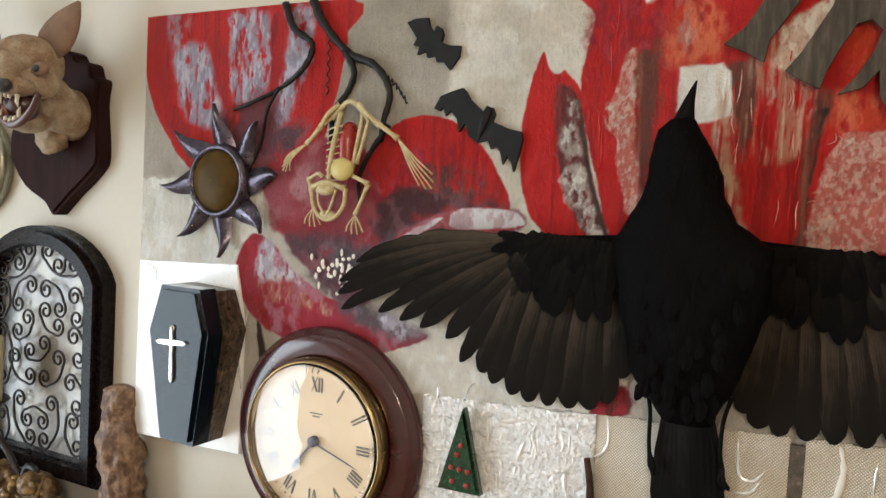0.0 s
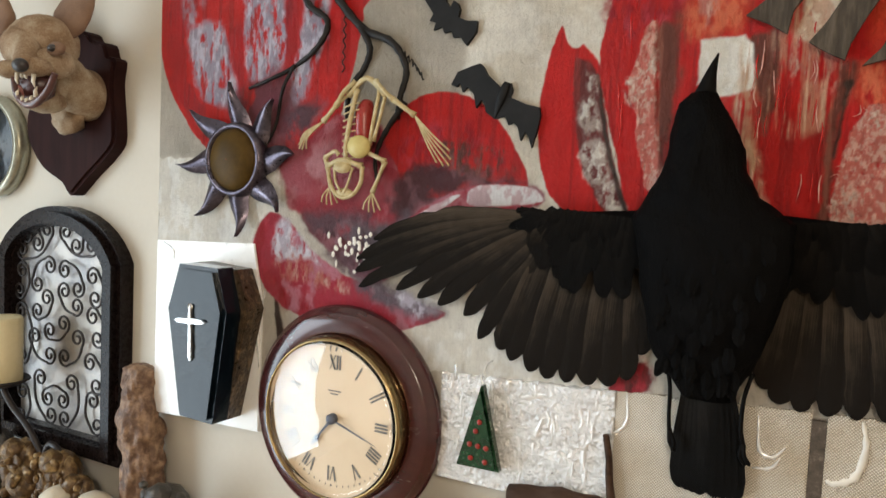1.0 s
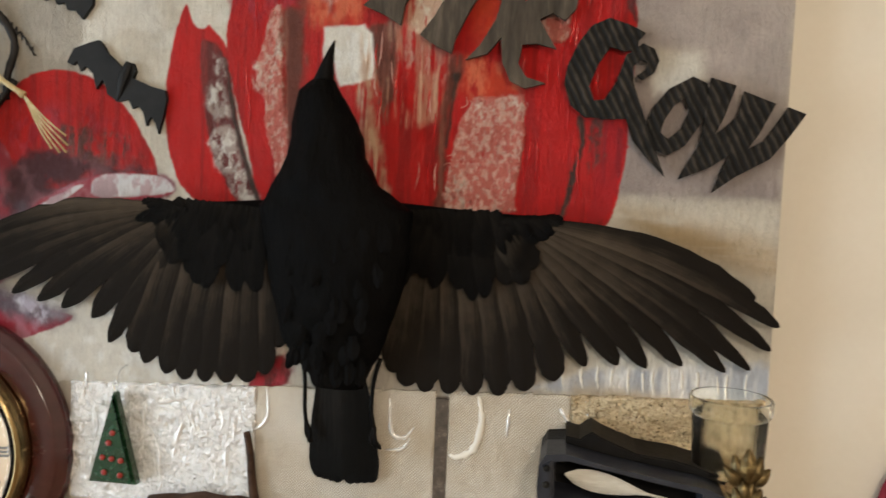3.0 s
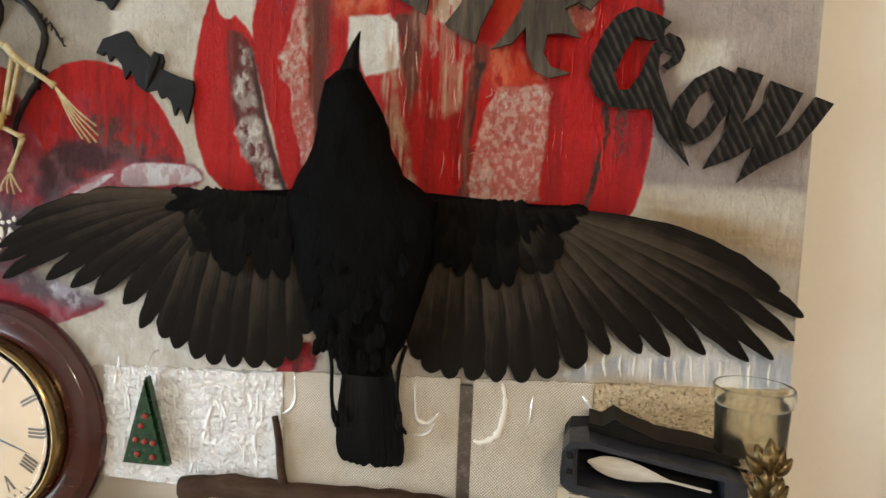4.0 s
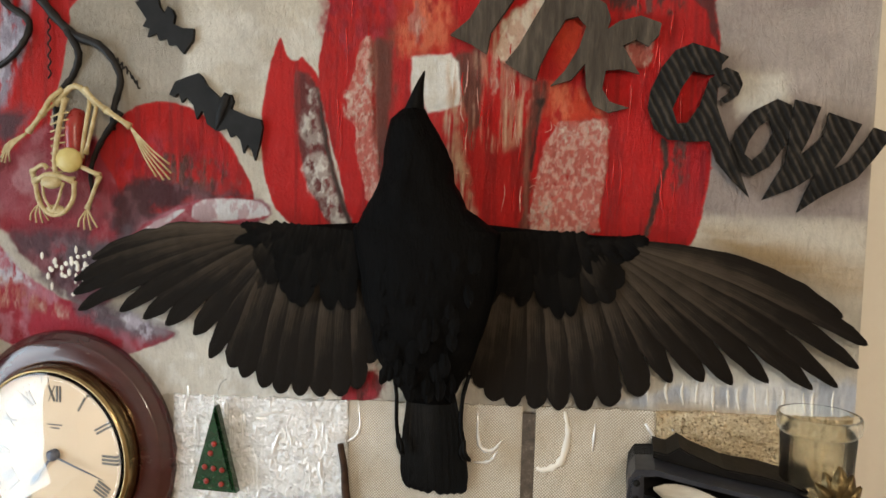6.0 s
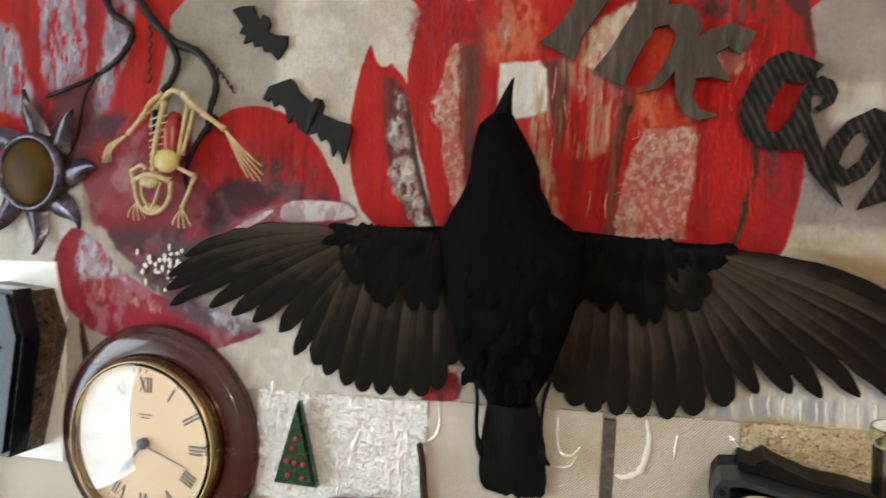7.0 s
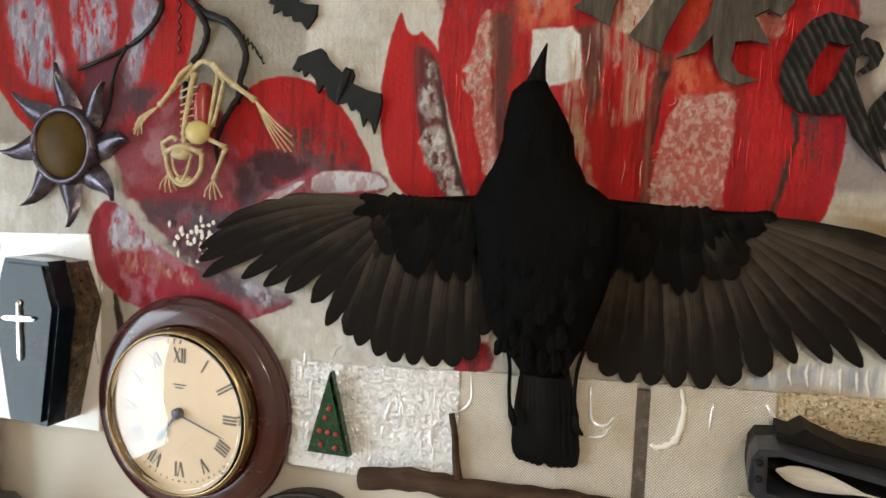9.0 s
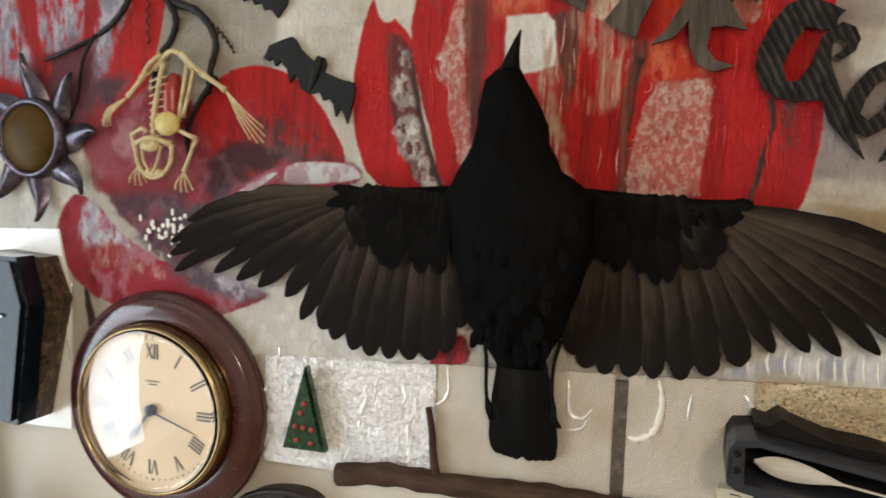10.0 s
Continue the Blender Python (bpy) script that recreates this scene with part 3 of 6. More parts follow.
# ground blocks
daub(rect(-0.637, -0.50, 1.645, 1.884), 1, GREY, False)
daub(rect(-0.637, -0.40, 1.51, 1.643), 1, WHITE, False)
daub(rect(-0.290, -0.125, 1.715, 1.884), 1, GREY, False)
daub(rect(-0.120, 0.075, 1.56, 1.884), 1, CREAM, False)
daub(rect(-0.200, 0.12, 1.385, 1.475), 1, WHITE, False, 0.008)
daub(rect(0.44, 0.606, 1.62, 1.884), 1, LILAC_GREY, False)
daub(rect(0.40, 0.606, 1.42, 1.615), 1, CREAM, False)
daub([(0.478, 1.759), (0.528, 1.760), (0.531, 1.723), (0.484, 1.721)], 2, CREAM, False)
daub([(0.458, 1.603), (0.482, 1.605), (0.517, 1.598), (0.565, 1.585), (0.609, 1.574), (0.610, 1.552), (0.567, 1.556), (0.519, 1.565), (0.477, 1.583)], 2, TAN)
daub([(0.383, 1.426), (0.444, 1.446), (0.514, 1.454), (0.606, 1.463), (0.608, 1.427), (0.540, 1.418), (0.493, 1.424), (0.440, 1.424), (0.408, 1.420)], 3, BLUEWHITE, amount=0.006)
daub([(0.430, 1.427), (0.483, 1.425), (0.542, 1.418), (0.540, 1.413), (0.483, 1.417), (0.430, 1.421)], 4, TAN, amount=0.003)

# the red striped shape at the upper corner
daub([(-0.637, 1.884)] + [(-0.642, 1.883), (-0.641, 1.835), (-0.636, 1.793), (-0.620, 1.750), (-0.591, 1.708), (-0.549, 1.664), (-0.483, 1.636), (-0.391, 1.635), (-0.349, 1.662)] + [(-0.310, 1.684), (-0.297, 1.723), (-0.288, 1.752), (-0.280, 1.781), (-0.274, 1.814), (-0.271, 1.840)] + [(-0.2745, 1.884)], 2, RED, amount=0.002)
daub([(-0.617, 1.881), (-0.582, 1.881), (-0.588, 1.815), (-0.576, 1.754), (-0.548, 1.713), (-0.573, 1.703), (-0.604, 1.741), (-0.623, 1.793)], 3, RED_DEEP, amount=0.008)
daub([(-0.591, 1.878), (-0.555, 1.880), (-0.555, 1.847), (-0.578, 1.837), (-0.592, 1.855)], 4, LILAC_THIN, amount=0.008)
daub([(-0.580, 1.826), (-0.542, 1.840), (-0.514, 1.830), (-0.497, 1.775), (-0.482, 1.748), (-0.493, 1.722), (-0.536, 1.724), (-0.563, 1.749), (-0.574, 1.786)], 4, LILAC, amount=0.006)
daub([(-0.475, 1.876), (-0.409, 1.876), (-0.399, 1.837), (-0.399, 1.781), (-0.431, 1.752), (-0.460, 1.757), (-0.471, 1.810), (-0.470, 1.845)], 4, LILAC, amount=0.006)
daub([(-0.369, 1.877), (-0.331, 1.870), (-0.331, 1.813), (-0.344, 1.776), (-0.366, 1.730), (-0.391, 1.713), (-0.387, 1.751), (-0.375, 1.798), (-0.369, 1.840)], 4, LILAC, amount=0.006)
daub([(-0.493, 1.722), (-0.454, 1.752), (-0.392, 1.764), (-0.381, 1.704), (-0.398, 1.661), (-0.437, 1.651), (-0.474, 1.686)], 4, DUSK, amount=0.012)
daub([(-0.390, 1.713), (-0.358, 1.721), (-0.331, 1.713), (-0.371, 1.661), (-0.398, 1.661)], 5, MAUVE, amount=0.012)
daub([(-0.499, 1.824), (-0.478, 1.828), (-0.471, 1.753), (-0.480, 1.753), (-0.494, 1.784)], 4, RED_DEEP, amount=0.004)
daub([(-0.399, 1.867), (-0.379, 1.865), (-0.378, 1.793), (-0.391, 1.764), (-0.397, 1.807)], 4, RED_DEEP, amount=0.004)

# the poppy
daub([(-0.401, 1.646), (-0.349, 1.578), (-0.361, 1.567), (-0.335, 1.539), (-0.280, 1.503), (-0.233, 1.487), (-0.168, 1.541), (-0.095, 1.579), (-0.016, 1.599), (-0.037, 1.627), (-0.205, 1.634), (-0.321, 1.649)], 4, DUSK_SOLID)
daub([(-0.355, 1.568), (-0.318, 1.570), (-0.281, 1.533), (-0.256, 1.495), (-0.198, 1.481), (-0.232, 1.463), (-0.292, 1.502), (-0.335, 1.539)], 6, MAUVE, amount=0.008)
daub([(-0.407, 1.649), (-0.370, 1.662), (-0.311, 1.703), (-0.287, 1.699), (-0.235, 1.690), (-0.199, 1.634), (-0.202, 1.577), (-0.235, 1.551), (-0.281, 1.547), (-0.330, 1.564), (-0.377, 1.574), (-0.390, 1.606)], 5, RED_PINK)
daub([(-0.394, 1.637), (-0.358, 1.653), (-0.310, 1.684), (-0.294, 1.650), (-0.296, 1.611), (-0.331, 1.599), (-0.381, 1.597)], 6, DUSTROSE, amount=0.010)
daub([(-0.296, 1.616), (-0.238, 1.633), (-0.209, 1.605), (-0.237, 1.585), (-0.283, 1.592)], 6, DUSTROSE, amount=0.010)
daub([(-0.232, 1.678), (-0.208, 1.710), (-0.184, 1.726), (-0.155, 1.732), (-0.123, 1.729), (-0.092, 1.716), (-0.065, 1.689), (-0.046, 1.658), (-0.032, 1.622), (-0.072, 1.619), (-0.118, 1.614), (-0.160, 1.602), (-0.193, 1.611), (-0.214, 1.643)], 6, RED, amount=0.002)
daub([(-0.212, 1.662), (-0.174, 1.687), (-0.127, 1.692), (-0.085, 1.680), (-0.056, 1.649), (-0.099, 1.647), (-0.151, 1.650), (-0.194, 1.635)], 7, CRIMSON, amount=0.012)
daub([(-0.210, 1.615), (-0.183, 1.640), (-0.130, 1.644), (-0.098, 1.638), (-0.037, 1.627), (-0.082, 1.619), (-0.133, 1.611), (-0.170, 1.595), (-0.191, 1.578), (-0.208, 1.577)], 8, MAUVE_DARK, amount=0.009)
daub([(-0.141, 1.669), (-0.069, 1.667), (-0.048, 1.640), (-0.098, 1.634), (-0.135, 1.642)], 8, SCUFF, amount=0.012)
daub([(-0.336, 1.569), (-0.259, 1.581), (-0.226, 1.597), (-0.184, 1.597), (-0.183, 1.571), (-0.213, 1.552), (-0.233, 1.507), (-0.280, 1.508), (-0.317, 1.535)], 7, MAUVE, amount=0.009)
daub([(-0.282, 1.557), (-0.213, 1.571), (-0.192, 1.587), (-0.183, 1.571), (-0.212, 1.547), (-0.239, 1.516), (-0.275, 1.523)], 8, GREYMAUVE, amount=0.008)
daub([(-0.207, 1.555), (-0.182, 1.582), (-0.149, 1.600), (-0.118, 1.615), (-0.072, 1.622), (-0.025, 1.619), (-0.014, 1.602), (-0.070, 1.592), (-0.121, 1.582), (-0.169, 1.565), (-0.201, 1.539)], 9, ROSE, amount=0.002)
daub([(-0.164, 1.586), (-0.118, 1.610), (-0.102, 1.614), (-0.106, 1.597), (-0.148, 1.582), (-0.180, 1.569)], 10, DUSTROSE, amount=0.005)
daub([(-0.105, 1.616), (-0.072, 1.622), (-0.025, 1.619), (-0.015, 1.604), (-0.066, 1.597), (-0.106, 1.597)], 10, BAND, amount=0.002)
daub([(-0.194, 1.568), (-0.170, 1.586), (-0.128, 1.607), (-0.123, 1.604), (-0.164, 1.579), (-0.191, 1.562)], 11, BAND, amount=0.002)
daub([(-0.446, 1.528), (-0.426, 1.564), (-0.405, 1.570), (-0.373, 1.553), (-0.341, 1.524), (-0.296, 1.499), (-0.248, 1.484), (-0.189, 1.472), (-0.132, 1.461), (-0.165, 1.443), (-0.222, 1.424), (-0.293, 1.416), (-0.350, 1.429), (-0.389, 1.442), (-0.423, 1.465), (-0.441, 1.496)], 8, ROSE, amount=0.002)
daub([(-0.272, 1.487), (-0.236, 1.488), (-0.178, 1.479), (-0.133, 1.463), (-0.165, 1.448), (-0.211, 1.458), (-0.253, 1.469)], 9, GREYMAUVE, amount=0.006)
daub([(-0.201, 1.479), (-0.178, 1.479), (-0.163, 1.468), (-0.166, 1.455), (-0.188, 1.460)], 10, SHEEN, amount=0.008)
daub([(-0.404, 1.552), (-0.387, 1.563), (-0.357, 1.539), (-0.324, 1.507), (-0.347, 1.510), (-0.382, 1.508), (-0.408, 1.511)], 9, SHEEN, amount=0.004)
daub([(-0.404, 1.505), (-0.359, 1.511), (-0.308, 1.492), (-0.271, 1.475), (-0.308, 1.471), (-0.358, 1.482), (-0.397, 1.484)], 9, PINKVEIL, amount=0.008)
daub([(-0.430, 1.492), (-0.407, 1.478), (-0.357, 1.453), (-0.282, 1.456), (-0.307, 1.443), (-0.357, 1.435), (-0.396, 1.448)], 10, CRIMSON, amount=0.008)
daub([(-0.445, 1.528), (-0.427, 1.559), (-0.416, 1.562), (-0.424, 1.535), (-0.425, 1.503), (-0.417, 1.477), (-0.434, 1.491)], 10, CRIMSON, amount=0.004)
daub([(0.077, 1.401), (0.112, 1.438), (0.125, 1.413), (0.103, 1.397)], 6, CRIMSON)
daub([(0.077, 1.401), (0.112, 1.438), (0.125, 1.413), (0.103, 1.397)], 5, OXBLOOD)

# the large pumpkin: a sliver, then the body with its stripes
daub([(-0.001, 1.802), (0.008, 1.782), (0.019, 1.777), (0.028, 1.780), (0.045, 1.758), (0.050, 1.732), (0.059, 1.684), (0.071, 1.640), (0.088, 1.593), (0.067, 1.580), (0.024, 1.591), (-0.005, 1.614), (-0.018, 1.645), (-0.023, 1.682), (-0.023, 1.718), (-0.017, 1.754), (-0.009, 1.785)], 4, RED, amount=0.002)
daub([(0.017, 1.767), (0.042, 1.754), (0.048, 1.727), (0.059, 1.681), (0.071, 1.636), (0.087, 1.593), (0.066, 1.591), (0.046, 1.621), (0.028, 1.656), (0.020, 1.701), (0.016, 1.736)], 5, OXBLOOD, amount=0.003)
for dab in ([(0.029, 1.749), (0.041, 1.747), (0.044, 1.731), (0.035, 1.729)], [(0.025, 1.717), (0.040, 1.723), (0.050, 1.686), (0.035, 1.681), (0.026, 1.696)], [(0.030, 1.670), (0.053, 1.674), (0.064, 1.635), (0.045, 1.629), (0.035, 1.647)], [(0.050, 1.621), (0.069, 1.627), (0.081, 1.596), (0.066, 1.593)]):
    daub(dab, 6, SILVERSTREAK, amount=0.006)
daub([(0.043, 1.749), (0.049, 1.732), (0.059, 1.684), (0.072, 1.638), (0.089, 1.593), (0.084, 1.593), (0.066, 1.640), (0.054, 1.684), (0.046, 1.727)], 7, DARKSTRIP, amount=0.0015)
daub([(0.064, 1.874), (0.058, 1.837), (0.048, 1.795), (0.045, 1.762)] + [(0.053, 1.719), (0.063, 1.679), (0.075, 1.640), (0.092, 1.588), (0.204, 1.583), (0.324, 1.591)] + [(0.413, 1.577), (0.438, 1.584), (0.449, 1.595), (0.454, 1.614), (0.458, 1.636), (0.461, 1.666)] + [(0.464, 1.781), (0.463, 1.802), (0.457, 1.827), (0.447, 1.861)], 3, RED, amount=0.002)
daub([(0.057, 1.856), (0.131, 1.849), (0.137, 1.803), (0.119, 1.771), (0.098, 1.804), (0.074, 1.771), (0.054, 1.781)], 4, CRIMSON, amount=0.008)
daub([(0.101, 1.873), (0.137, 1.871), (0.135, 1.857), (0.111, 1.851)], 5, WHITE, amount=0.006)
daub([(0.097, 1.804), (0.105, 1.798), (0.106, 1.766), (0.110, 1.724), (0.114, 1.689), (0.122, 1.642), (0.111, 1.620), (0.100, 1.641), (0.092, 1.680), (0.087, 1.715), (0.079, 1.718), (0.080, 1.745), (0.086, 1.766), (0.091, 1.788)], 5, PINKWHITE, amount=0.004)
daub([(0.080, 1.749), (0.105, 1.775), (0.109, 1.718), (0.080, 1.717)], 6, WHITEDRY, amount=0.004)
daub([(0.107, 1.796), (0.127, 1.791), (0.130, 1.745), (0.127, 1.702), (0.122, 1.660), (0.120, 1.646), (0.112, 1.702), (0.108, 1.753)], 5, UMBER, amount=0.003)
daub([(0.123, 1.804), (0.135, 1.804), (0.138, 1.753), (0.131, 1.724), (0.126, 1.762)], 5, BROWN, amount=0.004)
daub([(0.136, 1.835), (0.164, 1.852), (0.193, 1.834), (0.190, 1.793), (0.152, 1.780), (0.132, 1.794)], 5, ORANGE, amount=0.008)
daub([(0.143, 1.849), (0.155, 1.853), (0.163, 1.821), (0.159, 1.794), (0.146, 1.808)], 6, PINKVEIL, amount=0.006)
daub([(0.201, 1.781), (0.228, 1.783), (0.230, 1.745), (0.223, 1.704), (0.216, 1.684), (0.207, 1.729)], 5, UMBER, amount=0.006)
daub([(0.222, 1.782), (0.246, 1.809), (0.285, 1.824), (0.271, 1.785), (0.284, 1.757), (0.284, 1.721), (0.275, 1.693), (0.255, 1.685), (0.230, 1.690), (0.221, 1.721), (0.229, 1.757)], 5, FADE_RED, amount=0.006)
daub([(0.232, 1.777), (0.268, 1.773), (0.282, 1.755), (0.282, 1.729), (0.256, 1.725), (0.235, 1.739)], 6, PINKVEIL, amount=0.008)
daub([(0.244, 1.806), (0.261, 1.828), (0.283, 1.840), (0.301, 1.844), (0.284, 1.810), (0.268, 1.779), (0.246, 1.775)], 6, CREAM_PATCH, amount=0.005)
daub([(0.151, 1.780), (0.194, 1.783), (0.203, 1.774), (0.207, 1.728), (0.170, 1.720), (0.162, 1.745), (0.151, 1.734)], 7, WHITE, False, 0.002)
daub([(0.182, 1.730), (0.206, 1.731), (0.207, 1.692), (0.217, 1.650), (0.223, 1.609), (0.209, 1.613), (0.198, 1.662), (0.186, 1.704)], 6, CREAM_RED, amount=0.005)
daub([(0.192, 1.766), (0.202, 1.774), (0.206, 1.729), (0.195, 1.726)], 8, CREAM_RED, amount=0.003)
daub([(0.283, 1.749), (0.295, 1.754), (0.294, 1.721), (0.286, 1.693), (0.284, 1.653), (0.283, 1.594), (0.274, 1.594), (0.274, 1.645), (0.276, 1.689), (0.280, 1.721)], 6, UMBER, amount=0.004)
daub([(0.286, 1.735), (0.295, 1.736), (0.294, 1.729), (0.289, 1.728)], 8, DARKSTRIP, amount=0.002)
daub([(0.289, 1.729), (0.292, 1.729), (0.288, 1.697), (0.285, 1.665), (0.282, 1.666), (0.285, 1.697)], 8, DARKSTRIP, amount=0.002)
daub([(0.297, 1.749), (0.323, 1.749), (0.359, 1.718), (0.309, 1.712), (0.297, 1.721)], 5, ORANGE, amount=0.008)
daub([(0.303, 1.792), (0.317, 1.813), (0.333, 1.815), (0.327, 1.783), (0.315, 1.761)], 6, ORANGE, amount=0.006)
daub([(0.371, 1.791), (0.398, 1.793), (0.397, 1.772), (0.381, 1.767)], 6, PINKWHITE, amount=0.006)
daub([(0.309, 1.710), (0.359, 1.714), (0.360, 1.676), (0.359, 1.644), (0.354, 1.599), (0.284, 1.592), (0.285, 1.625), (0.289, 1.653), (0.295, 1.678), (0.302, 1.698)], 7, PINKWHITE, False, 0.003)
daub([(0.311, 1.706), (0.356, 1.711), (0.355, 1.695), (0.313, 1.688)], 8, WHITEDRY, amount=0.005)
daub([(0.286, 1.637), (0.304, 1.646), (0.304, 1.602), (0.285, 1.599)], 8, WHITEDRY, amount=0.006)
daub([(0.411, 1.693), (0.418, 1.693), (0.421, 1.670), (0.415, 1.639), (0.405, 1.597), (0.400, 1.596), (0.409, 1.639), (0.416, 1.666)], 6, DARKSTRIP, amount=0.003)
daub([(0.417, 1.691), (0.436, 1.693), (0.437, 1.656), (0.424, 1.632), (0.416, 1.624), (0.421, 1.663)], 5, SCUFF, amount=0.015)
daub([(0.430, 1.684), (0.459, 1.684), (0.458, 1.640), (0.451, 1.610), (0.438, 1.593), (0.427, 1.593), (0.432, 1.632)], 4, RED_DEEP, amount=0.006)
daub([(0.430, 1.845), (0.447, 1.856), (0.457, 1.827), (0.464, 1.798), (0.461, 1.786), (0.452, 1.815)], 5, OXBLOOD, amount=0.004)
daub([(0.347, 1.860), (0.413, 1.858), (0.427, 1.820), (0.403, 1.816), (0.357, 1.830)], 5, SCUFF, amount=0.012)
daub([(0.335, 1.856), (0.347, 1.856), (0.344, 1.830), (0.338, 1.830)], 6, ORANGE, amount=0.006)
daub([(0.284, 1.405), (0.297, 1.406), (0.2975, 1.26), (0.287, 1.26)], 2, DARKSTRIP, False, 0.002)
daub([(-0.405, 1.455), (-0.395, 1.44), (-0.378, 1.38), (-0.385, 1.36), (-0.395, 1.39)], 2, DARKSTRIP, amount=0.002)
colour, relief = lay(STROKES)
pts = np.stack([GX, -0.0008 - np.clip(relief, 0, 0.003), GZ], -1).reshape(-1, 3)
corner = (np.arange(NZ - 1)[:, None] * NX + np.arange(NX - 1)).reshape(-1)
quads = np.stack([corner, corner + 1, corner + NX + 1, corner + NX], 1)
me = bpy.data.meshes.new("painted_surface")
me.from_pydata(pts.tolist(), [], quads.tolist())
layer_of = me.color_attributes.new("paint", "FLOAT_COLOR", "POINT")
layer_of.data.foreach_set("color", np.concatenate([colour.reshape(-1, 3), np.ones((NX * NZ, 1))], 1).astype(np.float32).ravel())
me.materials.append(PAINTING)
me.polygons.foreach_set("use_smooth", [True] * len(me.polygons))
surface = tagged(new("painted_surface", me), "thick acrylic paint in red, cream, lilac and brown")
surface.parent = canvas


# metal leaf along the foot of the canvas
def crinkled(name, x0, x1, low, high, lift, material, label, cells, seed):
    bm = bmesh.new()
    nx, nz = cells
    grid = []
    for i in range(nx + 1):
        x = x0 + (x1 - x0) * i / nx
        t, col = (x + 0.13) / 0.67, []
        zlo, zhi = (f(t) for f in (low, high))
        for j in range(nz + 1):
            z = zlo + (zhi - zlo) * j / nz
            q = Vector((x * 85 + seed, z * 85, seed))
            h = noise.fractal(q, 1.0, 2.2, 4) * lift + lift * abs(noise.noise(q * 0.45)) * 1.2
            edge = min(i, nx - i, j, nz - j)
            jig = 0.0025 * noise.noise(Vector((x * 120, z * 120, seed + 5))) if edge == 0 else 0.0
            col.append(bm.verts.new((x + (jig if 0 < i < nx else 0), -0.0042 - max(0.0, h + lift * 0.6) * (1 if edge else 0.0), z + (jig if 0 < j < nz + 1 and j else 0))))
        grid.append(col)
    for i in range(nx):
        for j in range(nz):
            bm.faces.new((grid[i][j], grid[i + 1][j], grid[i + 1][j + 1], grid[i][j + 1]))
    rim = [e for e in bm.edges if e.is_boundary]
    made = bmesh.ops.extrude_edge_only(bm, edges=rim)["geom"]
    for v in (g for g in made if isinstance(g, bmesh.types.BMVert)):
        v.co.y = 0.0008
    return part(name, bm, material, painting, label)


part("dark_strip", plate(rect(0.2838, 0.2972, CZ0 + 0.001, 1.404), -0.0046, 0.0002), DARKLINE, painting, "dark brown strip")
foot = lambda t: CZ0 + 0.001
head = lambda t: 1.389 + 0.036 * t
crinkled("metal_leaf", -0.131, 0.088, foot, head, 0.0026, SILVER, "crinkled silver leaf", (170, 96), 1.0)
crinkled("metal_leaf", 0.0885, 0.2835, foot, head, 0.0008, PEWTER, "champagne leaf over canvas weave", (60, 40), 2.0)
crinkled("metal_leaf", 0.2975, 0.42, foot, head, 0.0011, PEWTER, "champagne leaf over canvas weave", (60, 50), 3.0)
crinkled("metal_leaf", 0.4205, 0.606, foot, head, 0.0030, GOLD, "crinkled gold leaf", (130, 90), 4.0)
tile = [(-0.637, 1.249), (-0.424, 1.256), (-0.424, 1.440), (-0.441, 1.525), (-0.635, 1.517)]
part("metal_leaf", plate(tile, -0.0046, 0.0004, 0.0012), WHITELEAF, painting, "white silvered square")


def ridge(points, r, material=LEAFRIDGE, y=-0.0050):
    pts = open_curve([(x, y, z) for x, z in points], 4)
    n = len(pts) - 1
    part("paint_ridge", tube(pts, [r * (0.35 + 0.65 * math.sin(math.pi * min(1, max(0.05, i / n)))) * (1 + 0.3 * math.sin(i * 2.7 + r * 9e3)) for i in range(n + 1)], 7, flat=0.7), material, painting, smooth=True)


for pts, r in (
    ([(-0.045, 1.38), (-0.02, 1.375), (0.01, 1.382), (0.045, 1.375)], 0.003), ([(0.045, 1.378), (0.052, 1.36), (0.046, 1.345)], 0.0025),
    ([(0.01, 1.37), (-0.002, 1.335), (-0.008, 1.30)], 0.0032), ([(0.02, 1.365), (0.025, 1.33), (0.035, 1.31)], 0.0026), ([(0.055, 1.34), (0.056, 1.30)], 0.003),
    ([(-0.115, 1.385), (-0.118, 1.34), (-0.11, 1.305)], 0.0026), ([(0.10, 1.40), (0.102, 1.37), (0.09, 1.355), (0.07, 1.352)], 0.0022),
    ([(0.235, 1.40), (0.238, 1.365), (0.252, 1.36), (0.262, 1.372)], 0.0026), ([(0.232, 1.345), (0.25, 1.348), (0.258, 1.36)], 0.002),
    ([(0.328, 1.41), (0.332, 1.385), (0.325, 1.355), (0.308, 1.345), (0.30, 1.347)], 0.0041), ([(0.36, 1.40), (0.358, 1.37)], 0.0018), ([(0.435, 1.415), (0.44, 1.39)], 0.0025),
    ([(0.41, 1.405), (0.43, 1.38), (0.47, 1.372), (0.53, 1.365)], 0.0035), ([(-0.62, 1.515), (-0.60, 1.505), (-0.598, 1.49)], 0.0015), ([(-0.418, 1.46), (-0.43, 1.40), (-0.425, 1.35)], 0.0018)):
    ridge(pts, r, RIDGE_WHITE if r > 0.0040 else LEAFRIDGE)
rng = random.Random(4)
for k in range(70):
    x, z = rng.uniform(-0.125, 0.083), rng.uniform(1.262, 1.385)
    h, r = rng.uniform(0.008, 0.040), rng.uniform(0.0006, 0.0015)
    ridge([(x, z), (x + rng.uniform(-0.002, 0.002), z + h * 0.5), (x + rng.uniform(-0.004, 0.004), min(z + h, 1.386))], r, y=-0.0066)
